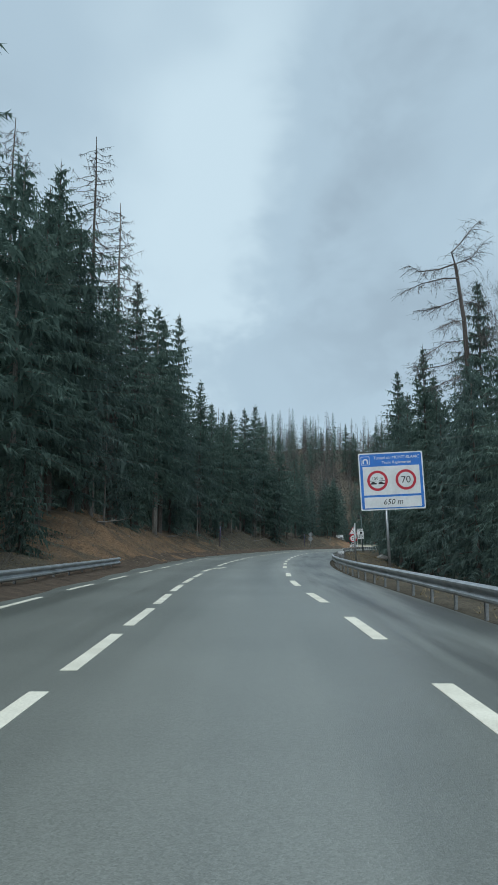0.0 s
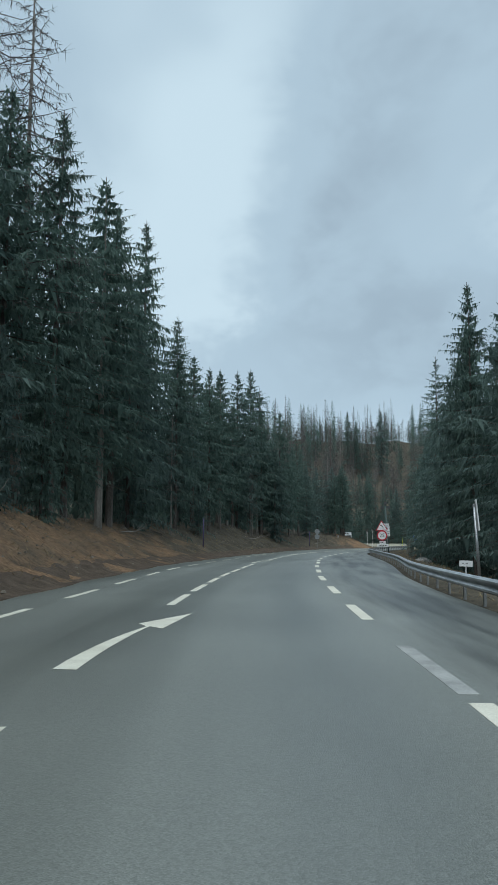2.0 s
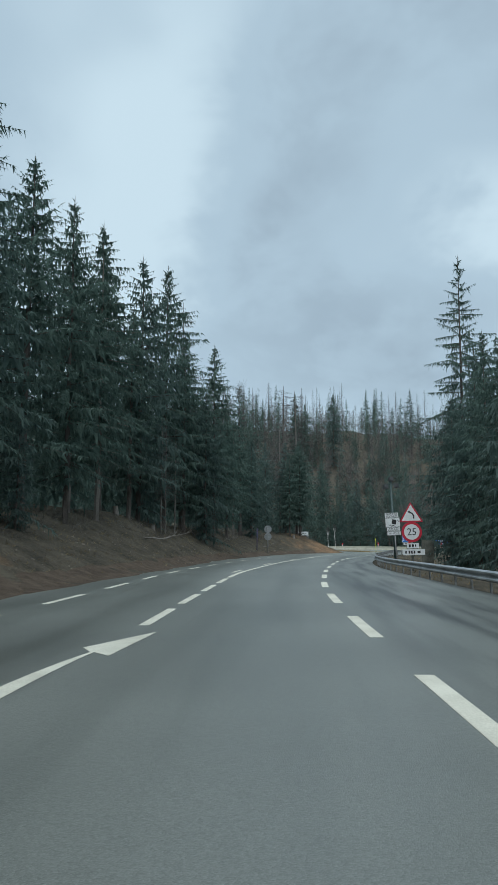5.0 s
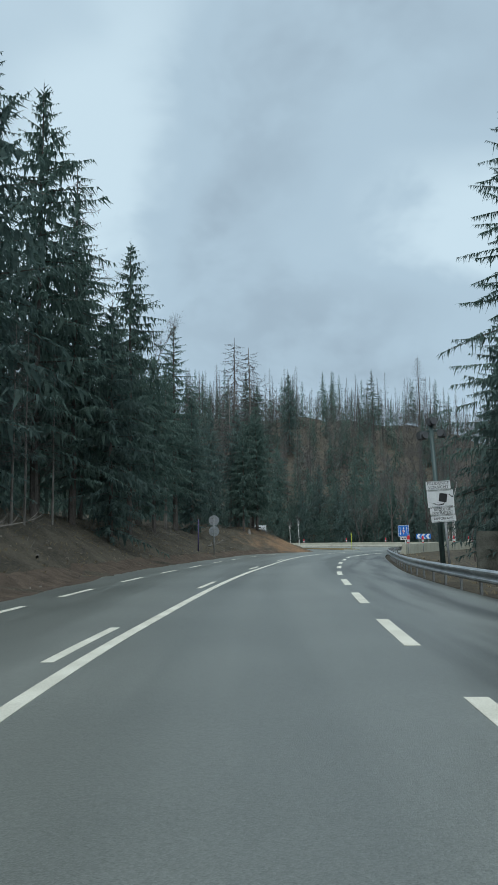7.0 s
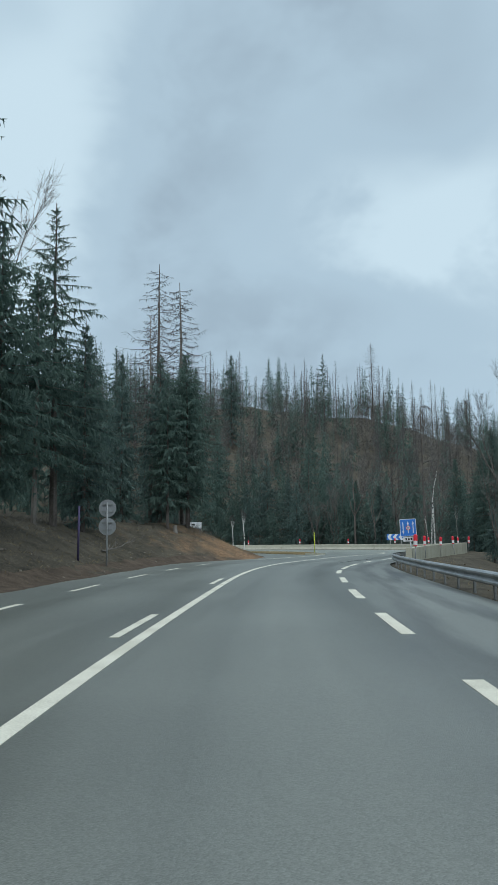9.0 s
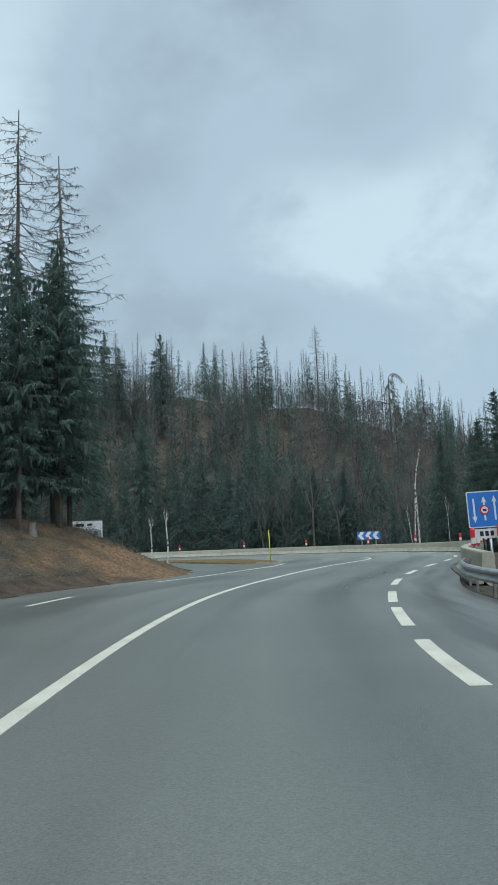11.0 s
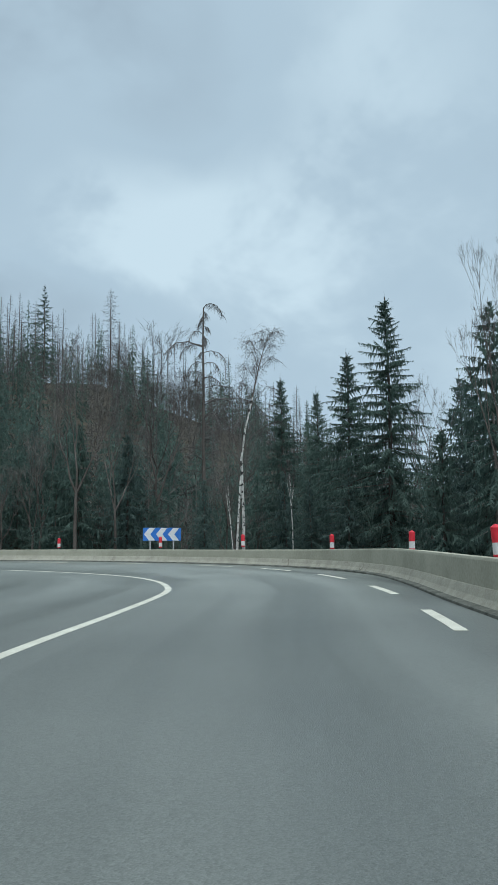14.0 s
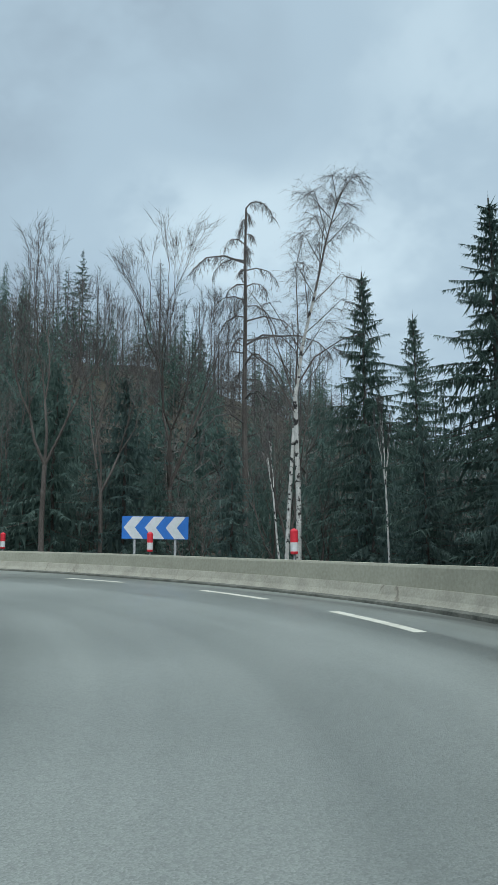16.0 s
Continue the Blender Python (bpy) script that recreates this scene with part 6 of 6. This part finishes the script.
# ---- wood on the far hillside ----
def far_spruce(seed, h=16.0, n=86, wide=2.2, droop=0.55, slim=0.38, sprays=5):
    """A spruce seen from afar: drooping boughs, each hung with a few sprays."""
    rng = random.Random(seed)
    g = Soup()
    g.limb([Vector((0, 0, -1)), Vector((0, 0, h * 0.97))], 0.15, 0.03, 3)
    for i in range(n):
        u = (i + rng.random()) / n
        z = h * (0.08 + 0.91 * u)
        q = 1 - u
        a = i * 2.4 + rng.uniform(-0.5, 0.5)
        ln = (0.2 + wide * math.tanh(1.6 * q)) * rng.uniform(0.4, 1.15)
        d = Vector((math.cos(a), math.sin(a), rng.uniform(-droop, -0.05) + 0.6 * (1 - q) ** 3)).normalized()
        t = Vector((-d.y, d.x, 0))
        p = Vector((0, 0, z))
        g.blade(p, d, ln, 0.05 + 0.05 * ln, Vector((rng.uniform(-0.4, 0.4), rng.uniform(-0.4, 0.4), 1)))
        for k in range(sprays):
            s = 0.12 + 0.88 * (k + rng.random()) / sprays
            w = (0.18 + 0.30 * ln) * (1.2 - 0.65 * s) * rng.uniform(0.7, 1.2)
            g.blade(p + d * ln * s, (d * rng.uniform(0.1, 0.6) + t * rng.uniform(-0.8, 0.8) + Vector((0, 0, rng.uniform(-1.1, -0.4)))).normalized(), w, w * slim, Vector((rng.uniform(-1, 1), rng.uniform(-1, 1), 0.5)))
    return np.array([tuple(v) for v in g.v]), g.f


def feathery(seed, h=10.0, n=40, wide=1.5, wd=0.05):
    """A young larch or bush seen from afar: many thin rising twigs about a thin stem."""
    rng = random.Random(seed)
    g = Soup()
    g.limb([Vector((0, 0, -1)), Vector((rng.uniform(-0.3, 0.3), rng.uniform(-0.3, 0.3), h))], 0.06, 0.015, 3)
    for i in range(n):
        u = (i + rng.random()) / n
        z = h * (0.05 + 0.93 * u)
        a = i * 2.4 + rng.uniform(-0.5, 0.5)
        ln = (0.3 + wide * (1 - u) ** 0.7) * rng.uniform(0.5, 1.15)
        d = Vector((math.cos(a), math.sin(a), rng.uniform(0.0, 1.0))).normalized()
        p = Vector((0, 0, z))
        g.blade(p, d, ln, wd, Vector((rng.uniform(-1, 1), rng.uniform(-1, 1), 1)))
        for k in range(4):
            dd = (d + Vector((rng.uniform(-0.8, 0.8), rng.uniform(-0.8, 0.8), rng.uniform(-0.3, 0.9)))).normalized()
            g.blade(p + d * ln * rng.uniform(0.25, 0.9), dd, ln * rng.uniform(0.35, 0.6), wd, Vector((rng.uniform(-1, 1), rng.uniform(-1, 1), 0.3)))
    return np.array([tuple(v) for v in g.v]), g.f


def far_larch(seed, h=18.0, low=0.22, n=92, reach=2.3, thin=0.075):
    rng = random.Random(seed)
    g = Soup()
    g.limb([Vector((0, 0, -1)), Vector((rng.uniform(-0.3, 0.3), 0, h * 0.5)), Vector((0, 0, h))], 0.14, 0.03, 3)
    for i in range(n):
        u = (i + rng.random()) / n
        z = h * (low + (0.98 - low) * u)
        a = i * 2.4
        ln = reach * (0.22 + 0.78 * (1 - u) ** 0.8) * rng.uniform(0.4, 1.1)
        d = Vector((math.cos(a), math.sin(a), rng.uniform(-0.15, 0.2))).normalized()
        g.blade(Vector((0, 0, z)), d, ln, thin, Vector((rng.uniform(-1, 1), rng.uniform(-1, 1), 1)))
        for k in (0.3, 0.6):
            g.blade(Vector((0, 0, z)) + d * ln * k, (d + Vector((rng.uniform(-0.7, 0.7), rng.uniform(-0.7, 0.7), rng.uniform(-0.7, 0.5)))).normalized(), ln * 0.42, thin * 0.8, Vector((-d.y, d.x, 0)))
    return np.array([tuple(v) for v in g.v]), g.f


def wood(name, kinds, spots, mat, label, seed, lo, hi, sizes=None):
    rng = random.Random(seed)
    vs, fs, o = [], [], 0
    zs = ground_height(spots)
    for i, ((x, y), z) in enumerate(zip(spots, zs)):
        v, f = kinds[rng.randrange(len(kinds))]
        s = rng.uniform(lo, hi) if sizes is None else sizes[i]
        a = rng.uniform(0, math.tau)
        c, n = math.cos(a), math.sin(a)
        w = np.stack([(v[:, 0] * c - v[:, 1] * n) * s + x, (v[:, 0] * n + v[:, 1] * c) * s + y, v[:, 2] * s + z], 1)
        vs.append(w)
        fs += [tuple(k + o for k in q) for q in f]
        o += len(v)
    ob = new(name, mesh_of(name, np.concatenate(vs), fs, mat))
    return tagged(ob, label, "wood", kind="stuff")


def scatter(seed, n, x0, x1, y0, y1, keep):
    rng = np.random.RandomState(seed)
    p = np.stack([rng.uniform(x0, x1, n * 2), rng.uniform(y0, y1, n * 2)], 1)
    return p[keep(p)][:n]


def off_road(p):
    return (np.minimum(nearest(OUTER, p)[0], nearest(TOE, p)[0]) > 26) & ~inside(PAVED, p)


def grove(p, size, level, shift=0.0):
    """Where groups of trees of one kind stand."""
    x, y = p.T / size + shift
    v = np.sin(x * 1.7 + 1.3 * np.sin(y * 1.1)) + np.sin(y * 2.1 + 1.7 * np.sin(x * 0.9 + 2.0)) * 0.8
    return v > level


def beside_road(p):
    return (np.minimum(nearest(OUTER, p)[0], nearest(TOE, p)[0]) > 13) & ~inside(PAVED, p)


deep_spots = np.array(DEEP_WOOD)
wood("deep_spruce_wood", [far_spruce(k, 16.0, 86, 3.4, slim=0.27, sprays=5) for k in (28, 29, 30)], deep_spots[:, :2], NEEDLES, "dark spruces deep in the wood", 50, 1, 1, deep_spots[:, 2] / 16.0)
wood("crest_spruce_wood", [far_spruce(k, 17.0, 88, 3.2) for k in (31, 32, 33)], scatter(41, 330, -70, 240, 262, 356, lambda p: off_road(p) & grove(p, 16.0, -0.5)), NEEDLES, "dark spruces along the crest of the far hill", 51, 0.45, 1.12)
wood("slope_spruce_wood", [far_spruce(k, 13.0, 84, 3.2) for k in (61, 62)], scatter(45, 240, -70, 240, 214, 300, lambda p: off_road(p) & grove(p, 11.0, -0.3, 3.0)), NEEDLES, "dark spruces scattered over the far hillside", 55, 0.5, 1.1)
wood("foot_spruce_wood", [far_spruce(k, 13.0, 90, 3.3) for k in (63, 64)], scatter(48, 130, -30, 84, 210, 250, lambda p: beside_road(p) & grove(p, 7.0, -0.4, 1.0)), NEEDLES, "dark spruces along the foot of the far hill", 56, 0.55, 1.1)
wood("far_larch_wood", [far_larch(k) for k in (34, 35, 36, 46)], scatter(42, 520, -70, 230, 250, 352, off_road), TWIG, "leafless larches standing along the hill", 52, 0.62, 1.12)
wood("far_thicket", [feathery(k, 7.0, 38, 2.0, 0.085) for k in (37, 38)], scatter(43, 760, -40, 180, 206, 356, beside_road), TWIG, "grey leafless young trees on the hillside", 53, 0.6, 1.3)
wood("far_young_larches", [feathery(k, 10.0, 40, 1.7, 0.085) for k in (39, 40, 47)], scatter(44, 860, -50, 175, 212, 350, beside_road), RUSSET, "feathery grey-brown young larches on the hillside", 54, 0.6, 1.25)


# ---- litter on the bank ----
def bank_spots(seed, n, d0, d1, y0=6, y1=176):
    rng = random.Random(seed)
    nn = normals(TOE)
    ok = np.flatnonzero((TOE[:, 1] > y0) & (TOE[:, 1] < y1))
    out = []
    for _ in range(n + n // 4):
        i = ok[rng.randrange(len(ok))]
        out.append(TOE[i] + nn[i] * rng.uniform(d0, d1) + np.array([rng.uniform(-0.5, 0.5), rng.uniform(-0.5, 0.5)]))
    out = np.array(out)
    return out[~inside(PAVED, out)][:n], rng


def tufts(name, spots, rng, mat, label, lo, hi, blades=6):
    zs = ground_height(spots)
    g = Soup()
    for (x, y), z in zip(spots, zs):
        for k in range(blades):
            a = rng.uniform(0, math.tau)
            d = Vector((math.cos(a) * rng.uniform(0.3, 1.6), math.sin(a) * rng.uniform(0.3, 1.6), rng.uniform(0.15, 1.0))).normalized()
            g.kite(Vector((x + rng.uniform(-0.12, 0.12), y + rng.uniform(-0.12, 0.12), z - 0.04)), d, rng.uniform(lo, hi), rng.uniform(0.008, 0.02), Vector((rng.uniform(-1, 1), rng.uniform(-1, 1), 1)))
    return tagged(new(name, g.mesh(name, mat)), label, "grass", kind="stuff")


STRAW = material("dead_straw", (0.13, 0.10, 0.05), (0.32, 0.25, 0.14), 0.95, 1.5, 12.0, 0.0, 20.0, 0.1, 0.35)
spots, rng = bank_spots(61, 7500, 0.5, 6.0)
tufts("dry_grass", spots, rng, STRAW, "dead brown grass on the bank", 0.06, 0.24, 4)
spots, rng = bank_spots(62, 1500, 0.4, 6.5)
tufts("fallen_twigs", spots, rng, TWIG, "fallen twigs and dead stems on the bank", 0.12, 0.42, 3)
spots, rng = bank_spots(65, 1300, 3.6, 7.0, 20)
tufts("dead_scrub", spots, rng, RUSSET, "dead bracken and scrub along the wood's edge", 0.3, 1.1, 5)
edge_rng = random.Random(63)
edge = []
nn_out = normals(OUTER)
while len(edge) < 1300:
    i = edge_rng.randrange(len(OUTER))
    if 4 < OUTER[i, 1] < 156 and OUTER[i, 0] < 34:
        edge.append(OUTER[i] - nn_out[i] * edge_rng.uniform(0.35, 6.0))
tufts("verge_grass", np.array(edge), edge_rng, STRAW, "dry grass behind the guardrail", 0.10, 0.35)


def stones(name, spots, rng, lo, hi, mat, label):
    zs = ground_height(spots)
    vs, fs = [], []
    for (x, y), z in zip(spots, zs):
        r = rng.uniform(lo, hi) * rng.choice((0.5, 0.7, 1.0))
        o = len(vs)
        ring = [(math.cos(k * 1.257 + 0.3) * r * rng.uniform(0.8, 1.2), math.sin(k * 1.257 + 0.3) * r * rng.uniform(0.8, 1.2)) for k in range(5)]
        vs += [(x + u, y + v, z - 0.02) for u, v in ring] + [(x + u * 0.7, y + v * 0.7, z + r * rng.uniform(0.4, 0.7)) for u, v in ring]
        fs += [(o + k, o + (k + 1) % 5, o + 5 + (k + 1) % 5, o + 5 + k) for k in range(5)] + [(o + 5, o + 6, o + 7, o + 8, o + 9)]
    return tagged(new(name, mesh_of(name, vs, fs, mat)), label, "stones", kind="stuff")


STONE = material("loose_stone", (0.09, 0.075, 0.06), (0.26, 0.23, 0.19), 0.9, 2.0, 14.0, 0.3, 30.0, 0.2, 0.35)
spots, rng = bank_spots(64, 1500, 0.1, 5.0)
stones("bank_stones", spots, rng, 0.02, 0.09, STONE, "small stones and clods on the cut bank")


# ---- tree stumps and fallen stems ----
def stump(x, y, h, r):
    e = new("tree_stump")
    part("wood", lathe("wood", [(r * 1.35, -0.15), (r * 1.1, 0.08), (r, h * 0.6), (r * 0.98, h)], PALE_BARK, 14), e)
    part("cut_face", lathe("cut_face", [(r * 0.95, h), (r * 0.93, h + 0.012)], STRAW, 14), e)
    e.matrix_basis = pose(x, y, height_at(x, y), 3, -4, 0)
    return tagged(e, "pale sawn tree stump on the bank edge", "tree stump", "stumps")


for x, y, h, r in ((-10.6, 50.5, 0.55, 0.14), (-1.9, 115.0, 0.5, 0.16), (0.4, 119.8, 0.45, 0.13), (18.0, 167.4, 0.45, 0.16)):
    stump(x, y, h, r)


def fallen_stem(seed, x, y, ln, turn):
    rng = random.Random(seed)
    g = Soup()
    pts = [Vector((ln * k / 6, 0.12 * math.sin(k * 1.3 + seed), 0.25 + 0.3 * (k / 6) ** 2 + 0.05 * rng.uniform(-1, 1))) for k in range(7)]
    g.limb(pts, 0.06, 0.015, 5)
    for k in range(9):
        p = pts[rng.randrange(2, 7)]
        d = Vector((rng.uniform(0.2, 1), rng.uniform(-1, 1), rng.uniform(0, 0.8))).normalized()
        g.limb([p, p + d * ln * 0.12, p + d * ln * 0.2 + Vector((0, 0, 0.08))], 0.018, 0.005, 3)
    e = new("fallen_branch", g.mesh("fallen_branch", PALE_BARK))
    e.matrix_basis = pose(x, y, height_at(x, y) - 0.15, 0, 0, turn)
    return tagged(e, "bleached fallen branch lying on the bank", "branch", "fallen branches")


for a in ((1, -8.0, 74.0, 3.5, 70), (2, 0.2, 111.0, 2.6, 20), (3, 2.4, 117.0, 3.0, 110), (4, 12.0, 152.5, 2.8, 60), (5, -9.6, 47.5, 2.4, 40)):
    fallen_stem(*a)
